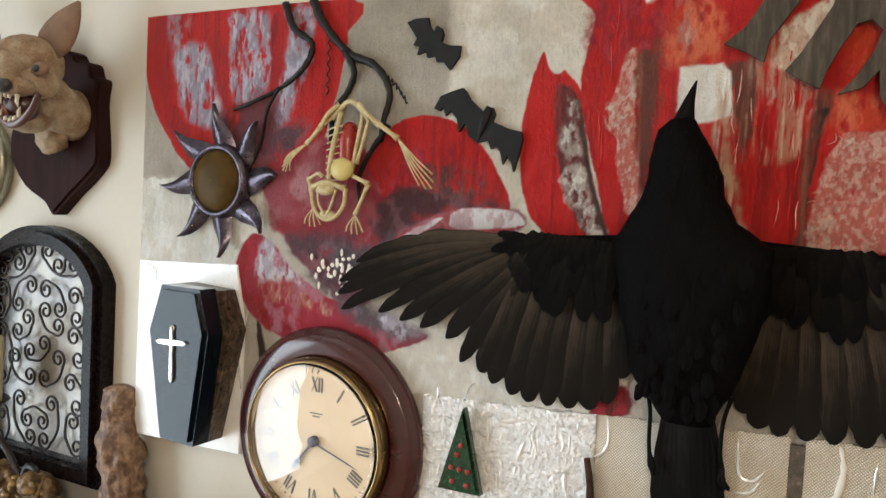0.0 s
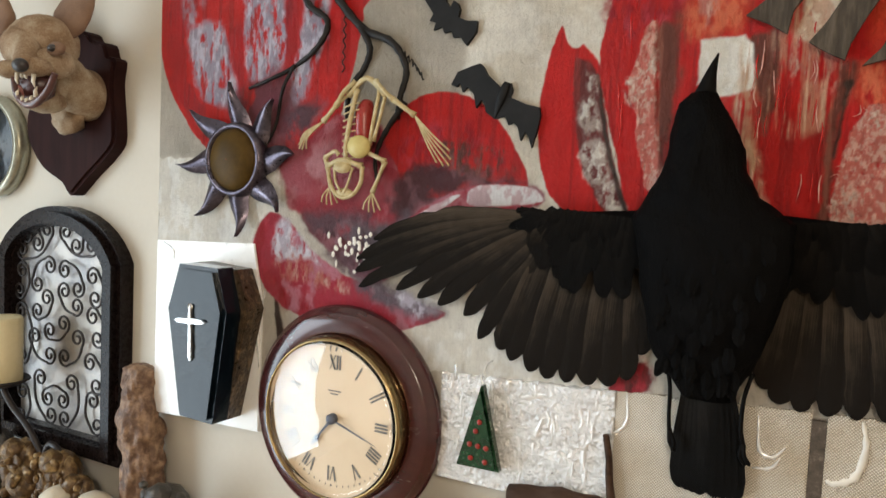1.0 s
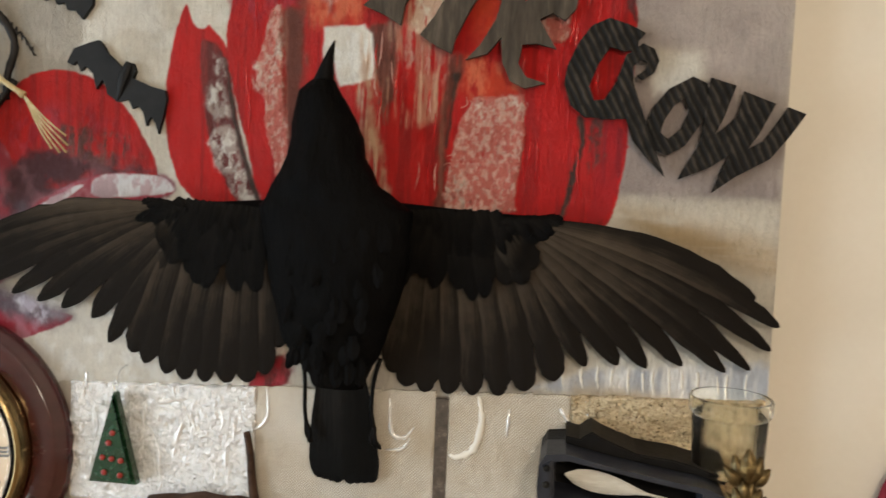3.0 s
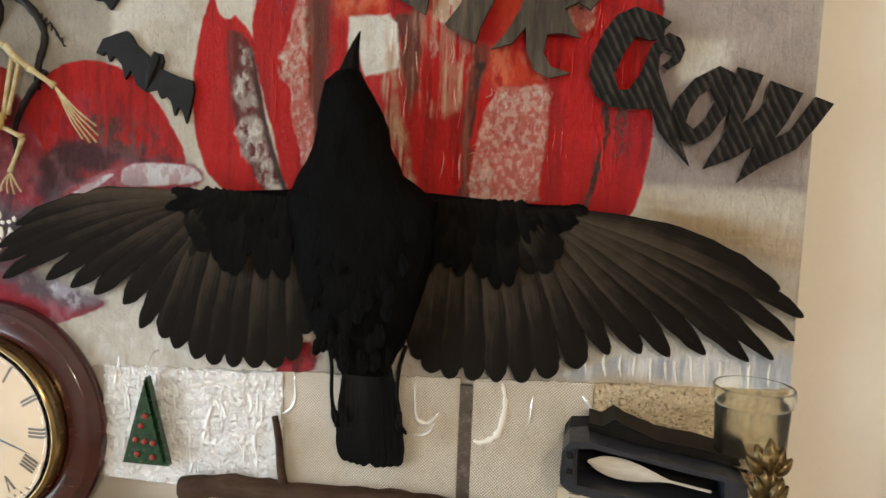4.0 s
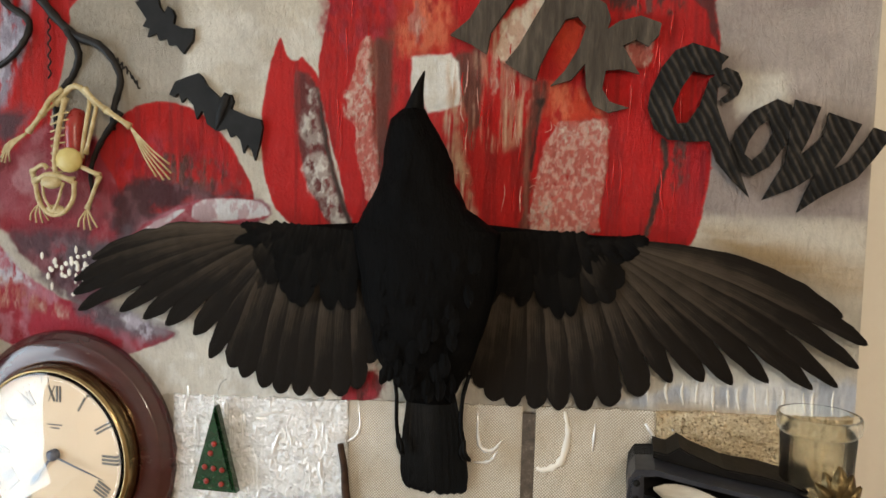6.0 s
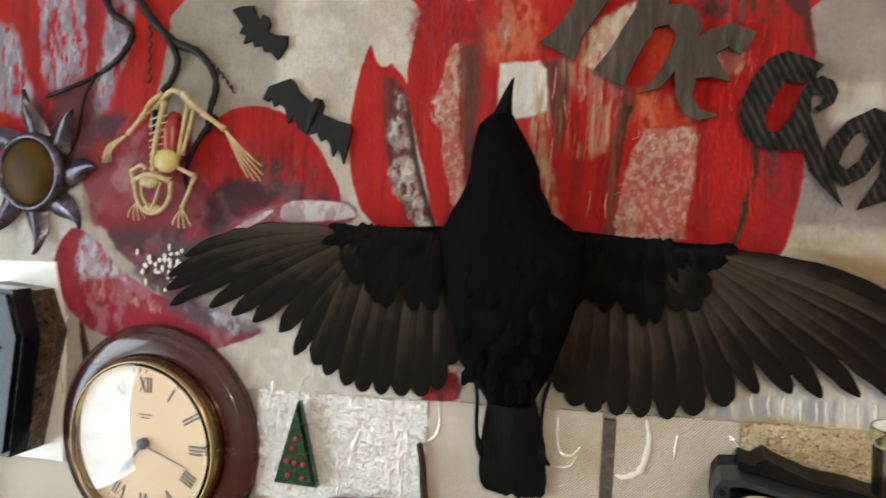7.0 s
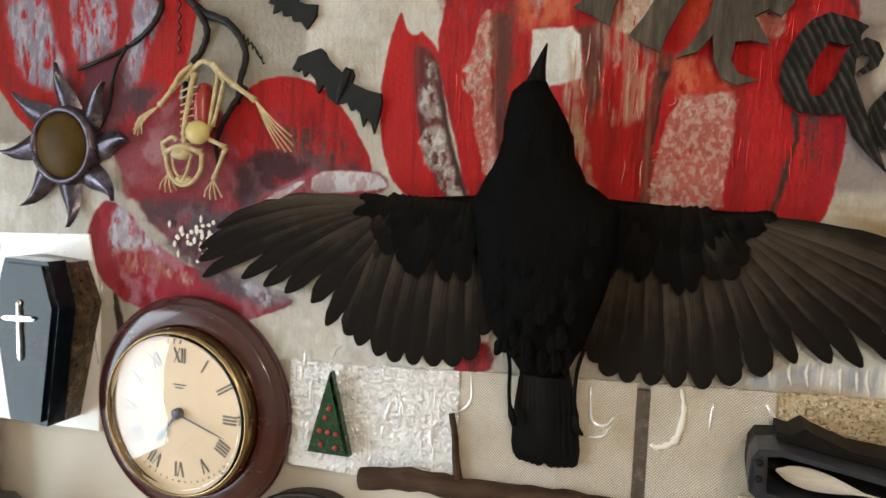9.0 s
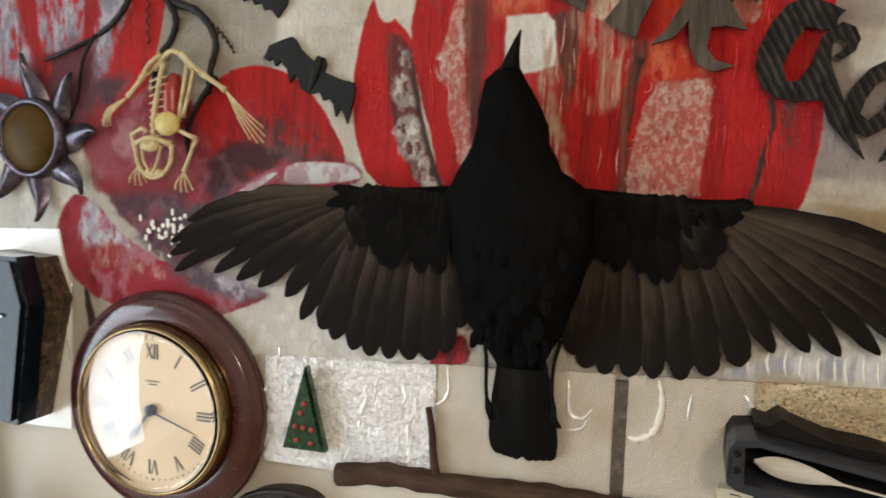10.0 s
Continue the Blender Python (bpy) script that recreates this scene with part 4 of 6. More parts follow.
for k in range(26):
    x, z = rng.uniform(0.43, 0.60), rng.uniform(1.30, 1.415)
    ridge([(x, z), (x + rng.uniform(-0.01, 0.01), z + rng.uniform(-0.006, 0.006)), (x + rng.uniform(-0.018, 0.018), z + rng.uniform(-0.01, 0.01))], rng.uniform(0.0008, 0.0016), GOLD)
for k in range(13):
    x = 0.415 + 0.0142 * k + rng.uniform(-0.003, 0.003)
    ridge([(x, 1.452 + rng.uniform(-0.004, 0.004)), (x + rng.uniform(-0.003, 0.001), 1.44), (x + rng.uniform(-0.002, 0.003), 1.426 + rng.uniform(-0.003, 0.003))], rng.uniform(0.0012, 0.0020), RIDGE_WHITE, -0.0016)
for k in range(54):
    x, z = rng.uniform(0.292, 0.352), rng.uniform(1.605, 1.705)
    a, h = rng.uniform(0, math.pi), rng.uniform(0.003, 0.009)
    ridge([(x, z), (x + h * math.cos(a), z + h * math.sin(a)), (x + h * (math.cos(a) + math.cos(a + 1.2)), z + h * (math.sin(a) + math.sin(a + 1.2)))], rng.uniform(0.0004, 0.0007), RIDGE_PINK, -0.0028)
for k in range(26):
    x, z = rng.uniform(0.20, 0.28), rng.uniform(1.64, 1.80)
    ridge([(x, z), (x + rng.uniform(-0.002, 0.002), z - 0.010), (x + rng.uniform(-0.003, 0.003), z - rng.uniform(0.018, 0.03))], rng.uniform(0.0004, 0.0009), RIDGE_PINK if k % 2 else RIDGE_RED, -0.0020)
for k in range(30):
    x, z = rng.choice((0.085, 0.375, 0.41)) + rng.uniform(-0.02, 0.02), rng.uniform(1.64, 1.86)
    ridge([(x, z), (x + rng.uniform(-0.002, 0.002), z - 0.012), (x + rng.uniform(-0.004, 0.004), z - rng.uniform(0.02, 0.045))], rng.uniform(0.0004, 0.0009), RIDGE_RED, -0.0016)
for k in range(34):
    x, z = -0.268 + 0.034 * rng.gauss(0, 0.55), 1.532 + 0.022 * rng.gauss(0, 0.55)
    part("paint_dot", blob((x, -0.0045, z), (0.0022 + 0.0016 * rng.random(), 0.0012, 0.0026 + 0.0030 * rng.random()), sub=1), RIDGE_WHITE, painting)

# ---- the crow ----
crow = thing("mounted_crow", (0.172, 0.0, 1.43), "black taxidermy crow mounted flat with both wings spread", "crow mount")
rows = [(1.412, 0.185, 0.024, -0.020, 0.012), (1.44, 0.183, 0.040, -0.028, 0.022), (1.465, 0.181, 0.054, -0.032, 0.028), (1.50, 0.183, 0.063, -0.036, 0.034), (1.525, 0.184, 0.069, -0.037, 0.037), (1.55, 0.185, 0.073, -0.038, 0.038), (1.580, 0.182, 0.076, -0.037, 0.037), (1.596, 0.180, 0.077, -0.037, 0.034), (1.606, 0.176, 0.066, -0.038, 0.033), (1.620, 0.172, 0.053, -0.040, 0.033), (1.641, 0.1715, 0.0410, -0.042, 0.031), (1.665, 0.1715, 0.0350, -0.043, 0.028), (1.691, 0.167, 0.0275, -0.044, 0.023), (1.709, 0.1645, 0.0200, -0.045, 0.018), (1.720, 0.167, 0.0115, -0.045, 0.011)]
fine = []
for a, b in zip(rows, rows[1:]):
    for j in range(4):
        fine.append(tuple(p + (q - p) * j / 4 for p, q in zip(a, b)))
fine.append(rows[-1])
bm = loft(fine, 40)
for v in bm.verts:
    k = noise.fractal(Vector((v.co.x * 70, v.co.y * 70, v.co.z * 26)), 1.0, 2.0, 4)
    v.co += Vector((v.co.x - 0.172, v.co.y + 0.04, 0)).normalized() * 0.0035 * k
body = part("body", bm, PLUMAGE, crow, "deep black plumage", True)
bm = loft([(1.714, 0.166, 0.0125, -0.045, 0.011), (1.724, 0.1685, 0.0092, -0.046, 0.0095), (1.736, 0.1712, 0.0060, -0.047, 0.0075), (1.748, 0.1745, 0.0032, -0.047, 0.0045), (1.758, 0.1772, 0.0008, -0.045, 0.001)], 14)
part("beak", bm, BEAKBLACK, crow, "pointed black beak", True)
for x, s in ((0.149, -1), (0.222, 1)):
    leg = part("leg", tube(open_curve([(x + 0.006 * s, -0.022, 1.445), (x, -0.024, 1.42), (x - 0.001 * s, -0.025, 1.39), (x + 0.002, -0.022, 1.372)]), 0.0022), BEAKBLACK, crow, "thin black scaly leg", True)
    for k in (0, 1):
        part("claw", tube(open_curve([(x + 0.002, -0.022, 1.374), (x + 0.004 - 0.004 * k * s, -0.026, 1.362), (x + 0.010 - 0.004 * k, -0.024, 1.352)]), [0.0024] * 10 + [0.0008], 6), BEAKBLACK, leg, smooth=True)


def feather(name, root, tip, width, y_root, y_tip, material, parent, bend=0.0, blunt=0.5, arch=0.0025):
    """One feather: a curved vane with a shaft, rounded or pointed at its tip; uv runs across and along."""
    bm = bmesh.new()
    uv = bm.loops.layers.uv.new("uv")
    a, b = Vector((root[0], root[1])), Vector((tip[0], tip[1]))
    d = b - a
    side = Vector((-d.y, d.x)).normalized()
    m = 6
    rowsv = []
    ends = [blunt * i / 8 for i in range(8)] + [blunt + (1 - blunt) * math.sin(math.pi / 2 * i / 7) for i in range(8)]
    for t in ends:
        c = a + d * t + side * bend * math.sin(math.pi * t) * d.length
        w = width * min(1.0, 0.55 + 1.2 * t) * (1.0 if t < blunt else math.sqrt(max(0.0, 1 - ((t - blunt) / (1 - blunt)) ** 2)))
        w = max(w, 0.0006)
        row = []
        for j in range(m + 1):
            s = j / m - 0.5
            fray = 1 + 0.26 * noise.noise(Vector((t * 19, s * 3, a.x * 90))) if abs(s) > 0.4 else 1.0
            p = c + side * s * w * fray
            y = y_root + (y_tip - y_root) * t - arch * (1 - 4 * s * s) * (1 - 0.5 * t) - (0.0007 if j == m // 2 else 0)
            row.append((bm.verts.new((p.x, y, p.y)), (s + 0.5, t)))
        rowsv.append(row)
    for r0, r1 in zip(rowsv, rowsv[1:]):
        for j in range(m):
            quad = (r0[j], r0[j + 1], r1[j + 1], r1[j])
            f = bm.faces.new([q[0] for q in quad])
            for loop, q in zip(f.loops, quad):
                loop[uv].uv = q[1]
    back = bmesh.ops.duplicate(bm, geom=bm.verts[:] + bm.edges[:] + bm.faces[:])
    moved = [g for g in back["geom"] if isinstance(g, bmesh.types.BMVert)]
    bmesh.ops.translate(bm, vec=(0, 0.0006, 0), verts=moved)
    return part(name, bm, material, parent, smooth=True)


def breast_feathers():
    """Short black feathers lying down the body from crown to tail, so that its outline is not smooth."""
    pick = random.Random(11)
    for k in range(40):
        z = 1.435 + 0.15 * pick.random()
        i = max(j for j in range(len(rows)) if rows[j][0] <= z)
        f = (z - rows[i][0]) / (rows[i + 1][0] - rows[i][0])
        x, w, y, d = (rows[i][j] + (rows[i + 1][j] - rows[i][j]) * f for j in (1, 2, 3, 4))
        ang = pick.uniform(math.pi * 1.25, math.pi * 1.75)
        px, py = x + w * 0.97 * math.cos(ang), y + d * 0.99 * math.sin(ang)
        length = 0.018 + 0.012 * pick.random() if z < 1.62 else 0.010 + 0.005 * pick.random()
        lean = 0.30 * math.cos(ang) * (1 if z < 1.6 else 0.5) + pick.uniform(-0.15, 0.15)
        feather("body_feather", (px, z), (px + length * lean, z - length), 0.5 * length, py + 0.0006, py - 0.0012, PLUMAGE, body, blunt=0.4, arch=0.0006)


def chain(points, t):
    """The place at t from 0 to 1 along a line of corners."""
    s = t * (len(points) - 1)
    i = min(int(s), len(points) - 2)
    return Vector(points[i]).lerp(Vector(points[i + 1]), s - i)


def wing(label, shoulder, wrist, hand, tips, secondary_roots, first_secondary, lead):
    arm = open_curve([(*(Vector(shoulder)), 0)[:2] for _ in (0,)] + [wrist, hand], 6)
    pts = [(p[0], -0.020 + 0.004 * i / len(arm), p[1]) for i, p in enumerate(arm)]
    w = part("wing", tube(pts, [0.012 - 0.009 * i / (len(pts) - 1) for i in range(len(pts))], 12, flat=0.5), PLUMAGE, crow, label, True)
    n = len(tips)
    for i, tip in enumerate(tips):
        primary = i < first_secondary
        t = i / max(1, first_secondary - 1) if primary else (i - first_secondary) / (n - first_secondary - 1)
        root = Vector(hand).lerp(Vector(wrist), t) if primary else chain(secondary_roots, t)
        root = Vector((root.x, root.y - 0.006))
        length = (Vector(tip) - root).length
        width = (0.021 + 0.006 * t) if primary else 0.028
        feather("flight_feather", root, tip, width * (0.9 + 0.2 * rng.random()), -0.014 - 0.0006 * (n - i), -0.006 - 0.0007 * (n - i), QUILL, w, bend=lead * (0.060 * (1 - t * 0.6) if primary else 0.02), blunt=0.62 if primary else 0.84, arch=0.0020)
    rows_of = ((0.34, 15, 0.024, COVERT, 0.42), (0.27, 16, 0.022, COVERT, 0.36), (0.19, 26, 0.019, COVERT_DARK, 0.0), (0.12, 28, 0.017, COVERT_DARK, 0.0))
    for layer, (reach, count, wd, mat, start) in enumerate(rows_of):
        for k in range(count):
            if layer > 1 and k < 2:
                continue
            t = min(1, start + (1 - start) * max(0, k / (count - 1) + 0.012 * rng.uniform(-1, 1)))
            tip = chain(tips, t)
            root = Vector(hand).lerp(Vector(wrist), t / 0.45) if t < 0.45 else chain(secondary_roots, (t - 0.45) / 0.55)
            root = Vector((root.x, root.y + (-0.004 + 0.002 * layer if t < 0.5 else 0.004 + 0.004 * layer)))
            wd_here = wd * (1.0 if t > 0.3 else 0.6 + 1.3 * t)
            end = root.lerp(Vector((tip.x, tip.y)), reach * (0.62 + 0.70 * rng.random()) * (1.0 if t > 0.5 else 0.45 + 0.9 * t))
            feather("covert_feather", root, end, wd_here * (0.85 + 0.35 * rng.random()), -0.0235 - 0.004 * t - 0.0012 * layer, -0.0205 - 0.005 * t - 0.0010 * layer - 0.0016 * rng.random(), COVERT_DARK if t > 0.60 else mat, w, bend=lead * 0.05 * rng.uniform(0.0, 1.4), blunt=0.45 + 0.25 * rng.random(), arch=0.0012)
    return w


wing("spread wing with brown black flight feathers", (0.115, 1.590), (0.018, 1.588), (-0.028, 1.594),
     [(-0.231, 1.547), (-0.256, 1.520), (-0.258, 1.504), (-0.252, 1.484), (-0.196, 1.486), (-0.165, 1.479), (-0.136, 1.473), (-0.100, 1.464), (-0.080, 1.438), (-0.053, 1.429), (-0.038, 1.418), (-0.014, 1.408), (0.006, 1.403), (0.030, 1.402), (0.054, 1.403), (0.078, 1.405), (0.098, 1.415), (0.112, 1.445)],
     [(0.0, 1.584), (0.06, 1.580), (0.115, 1.576)], 9, -1)
wing("spread wing with brown black flight feathers", (0.240, 1.592), (0.342, 1.590), (0.400, 1.594),
     [(0.586, 1.528), (0.609, 1.503), (0.603, 1.480), (0.586, 1.460), (0.564, 1.456), (0.524, 1.459), (0.491, 1.454), (0.464, 1.455), (0.433, 1.451), (0.404, 1.434), (0.375, 1.421), (0.349, 1.414), (0.322, 1.412), (0.297, 1.411), (0.272, 1.411), (0.252, 1.415), (0.238, 1.428), (0.228, 1.450)],
     [(0.352, 1.584), (0.29, 1.584), (0.240, 1.580)], 9, 1)
for k in range(9):
    s = (k - 4) / 4
    feather("tail_feather", (0.185 + 0.014 * s, 1.455), (0.1915 + 0.0290 * s, 1.308 + 0.003 * abs(s) + (0.005 if k == 4 else 0)), 0.022, -0.022 - 0.0012 * (4 - abs(k - 4)), -0.012 - 0.0012 * (4 - abs(k - 4)), TAILQ, crow, blunt=0.86, arch=0.001)
breast_feathers()


# ---- lettering ----
def letter(name, outline, material, lift, hole=None):
    """A flat letter with ribs running slantwise over its face, as on corrugated wood."""
    ring = [Vector(p) for p in outline]
    if hole:
        cut = [Vector(p) for p in hole]
        ring = ring + [ring[0] + Vector((1e-4, 1e-4))] + list(reversed(cut)) + [cut[-1] + Vector((1e-4, -1e-4))]
    bm = plate(ring, -lift - 0.006, -lift)
    part(name, bm, material, sign)


def corrugated(base, groove):
    m, t, b = nodes_of("corrugated_" + base.name)
    v = coords(t, (1, 1, 1))
    tc = coords(t, (1, 1, 0.55))
    w = t.nodes.new("ShaderNodeTexWave")
    w.wave_type, w.bands_direction = "BANDS", "X"
    w.inputs["Scale"].default_value, w.inputs["Distortion"].default_value, w.inputs["Detail"].default_value = groove, 2.2, 3.0
    mp = t.nodes.new("ShaderNodeMapping")
    mp.inputs["Rotation"].default_value = (0, radians(28), 0)
    link(t, v, mp.inputs["Vector"])
    link(t, mp.outputs[0], w.inputs["Vector"])
    n = noise_tex(t, tc, 70, 5, 0.7)
    # colour follows the ribs: paler crests and darker grooves stand in for gloss and shade
    f = maths(t, "ADD", maths(t, "MULTIPLY", w.outputs["Fac"], 0.24), maths(t, "MULTIPLY", n, 0.72))
    link(t, ramp(t, f, STOPS), b.inputs["Base Color"])
    b.inputs["Roughness"].default_value, b.inputs["Specular IOR Level"].default_value = 0.55, 0.15
    bumped(t, b, maths(t, "ADD", w.outputs["Fac"], maths(t, "MULTIPLY", n, 1.4)), 0.6, 0.002)
    return m


STOPS = [(0.3, (0.003, 0.0027, 0.0026)), (0.5, (0.010, 0.0085, 0.0078)), (0.76, (0.062, 0.052, 0.042))]
RIB = WEATHERED
RIB_DARK = corrugated(WEATHERED_DARK, 44)
sign = thing("wooden_lettering", (0.4, 0.0, 1.64), "dark grooved wooden letters reading The Crow fixed on the canvas", "lettering")
letter("letter_t", [(0.195, 1.800), (0.215, 1.816), (0.236, 1.850), (0.243, 1.869), (0.220, 1.868), (0.211, 1.883), (0.231, 1.892), (0.293, 1.897), (0.296, 1.883), (0.282, 1.872), (0.271, 1.864), (0.263, 1.838), (0.238, 1.802), (0.234, 1.780), (0.216, 1.791)], RIB, 0.006)
letter("letter_h", [(0.254, 1.771), (0.268, 1.789), (0.292, 1.831), (0.301, 1.862), (0.316, 1.887), (0.335, 1.892), (0.334, 1.858), (0.324, 1.835), (0.341, 1.836), (0.354, 1.827), (0.359, 1.813), (0.354, 1.796), (0.340, 1.775), (0.322, 1.753), (0.301, 1.747), (0.315, 1.762), (0.329, 1.786), (0.335, 1.806), (0.326, 1.816), (0.314, 1.813), (0.301, 1.791), (0.290, 1.768), (0.286, 1.753), (0.271, 1.760)], RIB, 0.0065)
letter("letter_e", [(0.408, 1.807), (0.406, 1.796), (0.396, 1.785), (0.384, 1.792), (0.372, 1.786), (0.380, 1.772), (0.389, 1.758), (0.370, 1.763), (0.356, 1.762), (0.353, 1.744), (0.361, 1.731), (0.380, 1.725), (0.360, 1.720), (0.345, 1.727), (0.337, 1.745), (0.335, 1.768), (0.340, 1.782), (0.351, 1.799), (0.367, 1.810), (0.388, 1.815)], RIB, 0.0075)
letter("letter_c", [(0.438, 1.788), (0.459, 1.781), (0.472, 1.774), (0.466, 1.767), (0.466, 1.758), (0.453, 1.757), (0.440, 1.761), (0.430, 1.745), (0.422, 1.724), (0.427, 1.710), (0.437, 1.711), (0.442, 1.693), (0.419, 1.694), (0.405, 1.705), (0.398, 1.725), (0.400, 1.742), (0.410, 1.765), (0.422, 1.781)], RIB_DARK, 0.006)
letter("letter_r", [(0.455, 1.753), (0.470, 1.764), (0.481, 1.759), (0.486, 1.748), (0.482, 1.737), (0.471, 1.730), (0.466, 1.734), (0.474, 1.740), (0.475, 1.746), (0.469, 1.749), (0.463, 1.744), (0.463, 1.727), (0.473, 1.701), (0.483, 1.674), (0.497, 1.639), (0.479, 1.657), (0.465, 1.673), (0.458, 1.693), (0.433, 1.692), (0.436, 1.709), (0.447, 1.728)], RIB_DARK, 0.0075)
letter("letter_o", [(0.518, 1.734), (0.531, 1.728), (0.535, 1.713), (0.528, 1.691), (0.514, 1.669), (0.499, 1.660), (0.484, 1.665), (0.476, 1.682), (0.482, 1.704), (0.496, 1.722)], RIB_DARK, 0.006, [(0.512, 1.714), (0.516, 1.702), (0.509, 1.685), (0.498, 1.675), (0.491, 1.681), (0.494, 1.693), (0.503, 1.708)])
letter("letter_w", [(0.534, 1.733), (0.557, 1.726), (0.548, 1.697), (0.541, 1.681), (0.553, 1.691), (0.561, 1.700), (0.564, 1.721), (0.593, 1.710), (0.580, 1.682), (0.571, 1.668), (0.585, 1.676), (0.596, 1.693), (0.604, 1.707), (0.620, 1.701), (0.606, 1.679), (0.591, 1.659), (0.562, 1.642), (0.541, 1.626), (0.547, 1.644), (0.555, 1.662), (0.537, 1.649), (0.509, 1.637), (0.517, 1.653), (0.528, 1.673), (0.531, 1.705)], RIB_DARK, 0.0075)

# ---- bats ----
bat = thing("bat", (-0.08, 0.0, 1.70), "flat black rubber bat with scalloped wings stuck on the canvas", "bat decoration", "bats on the canvas")
part("cut_out", plate([(-0.136, 1.740), (-0.128, 1.755), (-0.110, 1.761), (-0.099, 1.764), (-0.094, 1.760), (-0.088, 1.750), (-0.075, 1.739), (-0.068, 1.732), (-0.065, 1.740), (-0.058, 1.740), (-0.055, 1.732), (-0.058, 1.724), (-0.038, 1.716), (-0.021, 1.712), (-0.019, 1.703), (-0.022, 1.687), (-0.028, 1.666), (-0.032, 1.678), (-0.037, 1.684), (-0.042, 1.674), (-0.046, 1.689), (-0.052, 1.695), (-0.058, 1.692), (-0.063, 1.702), (-0.076, 1.699), (-0.088, 1.707), (-0.090, 1.715), (-0.094, 1.722), (-0.101, 1.712), (-0.105, 1.728), (-0.114, 1.737), (-0.120, 1.731), (-0.124, 1.742), (-0.129, 1.737)], -0.007, -0.002), BLACKMATT, bat)
part("body_ridge", tube(open_curve([(-0.062, -0.007, 1.741), (-0.069, -0.009, 1.722), (-0.076, -0.007, 1.70)]), [0.004, 0.005, 0.0055, 0.006, 0.006, 0.0055, 0.005, 0.004, 0.003, 0.002, 0.001], 8, flat=0.5), BLACKMATT, bat, smooth=True)
bat = thing("bat", (-0.14, 0.0, 1.80), "small black rubber bat with notched wings on the canvas", "bat decoration", "bats on the canvas")
part("cut_out", plate([(-0.180, 1.846), (-0.168, 1.850), (-0.151, 1.850), (-0.148, 1.839), (-0.142, 1.832), (-0.138, 1.840), (-0.132, 1.836), (-0.129, 1.829), (-0.131, 1.820), (-0.119, 1.815), (-0.105, 1.814), (-0.106, 1.801), (-0.118, 1.786), (-0.127, 1.796), (-0.136, 1.796), (-0.139, 1.804), (-0.149, 1.802), (-0.152, 1.810), (-0.164, 1.806), (-0.161, 1.815), (-0.170, 1.818), (-0.165, 1.826)], -0.007, -0.002), BLACKMATT, bat)

# ---- black twig ----
twig = thing("black_branch", (-0.3, 0.0, 1.70), "thin black winding branch fixed over the painting", "branch")


def branch(points, r0, r1, name="stem", y=-0.006):
    pts = open_curve([(x, y - 0.004 * math.sin(9 * i), z) for i, (x, z) in enumerate(points)], 6)
    n = len(pts) - 1
    part(name, tube(pts, [(r0 + (r1 - r0) * i / n) * (1 + 0.12 * math.sin(i * 2.3)) for i in range(n + 1)], 8), TWIG_BLACK, twig, smooth=True)


branch([(-0.325, 1.884), (-0.306, 1.853), (-0.269, 1.814), (-0.221, 1.794), (-0.203, 1.762), (-0.206, 1.725), (-0.212, 1.70)], 0.0062, 0.0034)
branch([(-0.372, 1.884), (-0.355, 1.85), (-0.327, 1.828), (-0.333, 1.797), (-0.377, 1.772), (-0.420, 1.752), (-0.458, 1.743)], 0.0052, 0.0022)
branch([(-0.272, 1.816), (-0.255, 1.789), (-0.266, 1.764), (-0.283, 1.736), (-0.29, 1.70)], 0.0046, 0.0035)
branch([(-0.20, 1.72), (-0.227, 1.682), (-0.243, 1.651), (-0.235, 1.62)], 0.004, 0.0022)
branch([(-0.377, 1.772), (-0.395, 1.74), (-0.41, 1.69), (-0.43, 1.65)], 0.0026, 0.0018)
curl = [(-0.216 + 0.040 * k / 40, -0.004 - 0.0015 * math.cos(k), 1.787 - 0.038 * (k / 40) ** 1.3 + 0.003 * math.sin(k * 1.25)) for k in range(41)]
part("tendril", tube(curl, 0.0011, 6), TWIG_BLACK, twig, smooth=True)
curl = [(-0.298 - 0.0022 * math.sin(k * 1.3), -0.004, 1.845 - 0.085 * k / 30) for k in range(31)]
part("tendril", tube(curl, 0.0011, 6), TWIG_BLACK, twig, smooth=True)

# ---- frog skeleton, one plain mesh ----
bm = bmesh.new()
Y = -0.022
def bone(points, r, knob=1.5):
    pts = [(x, y, z) for x, y, z in points]
    c = open_curve(pts, 4)
    n = len(c) - 1
    tube(c, [0.84 * r * (knob if i in (0, n) else 1.0) for i in range(n + 1)], 7, bm)
bone([(-0.262, Y, 1.735), (-0.266, Y - 0.006, 1.70), (-0.272, Y - 0.006, 1.665), (-0.273, Y - 0.003, 1.640)], 0.0038)
for k in range(9):
    z = 1.715 - 0.0085 * k
    for s in (-1, 1):
        bone([(-0.267 - 0.0004 * k, Y - 0.006, z), (-0.267 + 0.012 * s, Y - 0.003, z + 0.003 * s)], 0.0013)
bone([(-0.275, Y, 1.728), (-0.245, Y - 0.004, 1.748), (-0.218, Y, 1.726)], 0.0042)
bone([(-0.228, Y, 1.735), (-0.232, Y - 0.004, 1.70), (-0.238, Y - 0.004, 1.665)], 0.003)
bone([(-0.218, Y - 0.001, 1.73), (-0.222, Y - 0.006, 1.70), (-0.232, Y - 0.004, 1.67)], 0.0028)
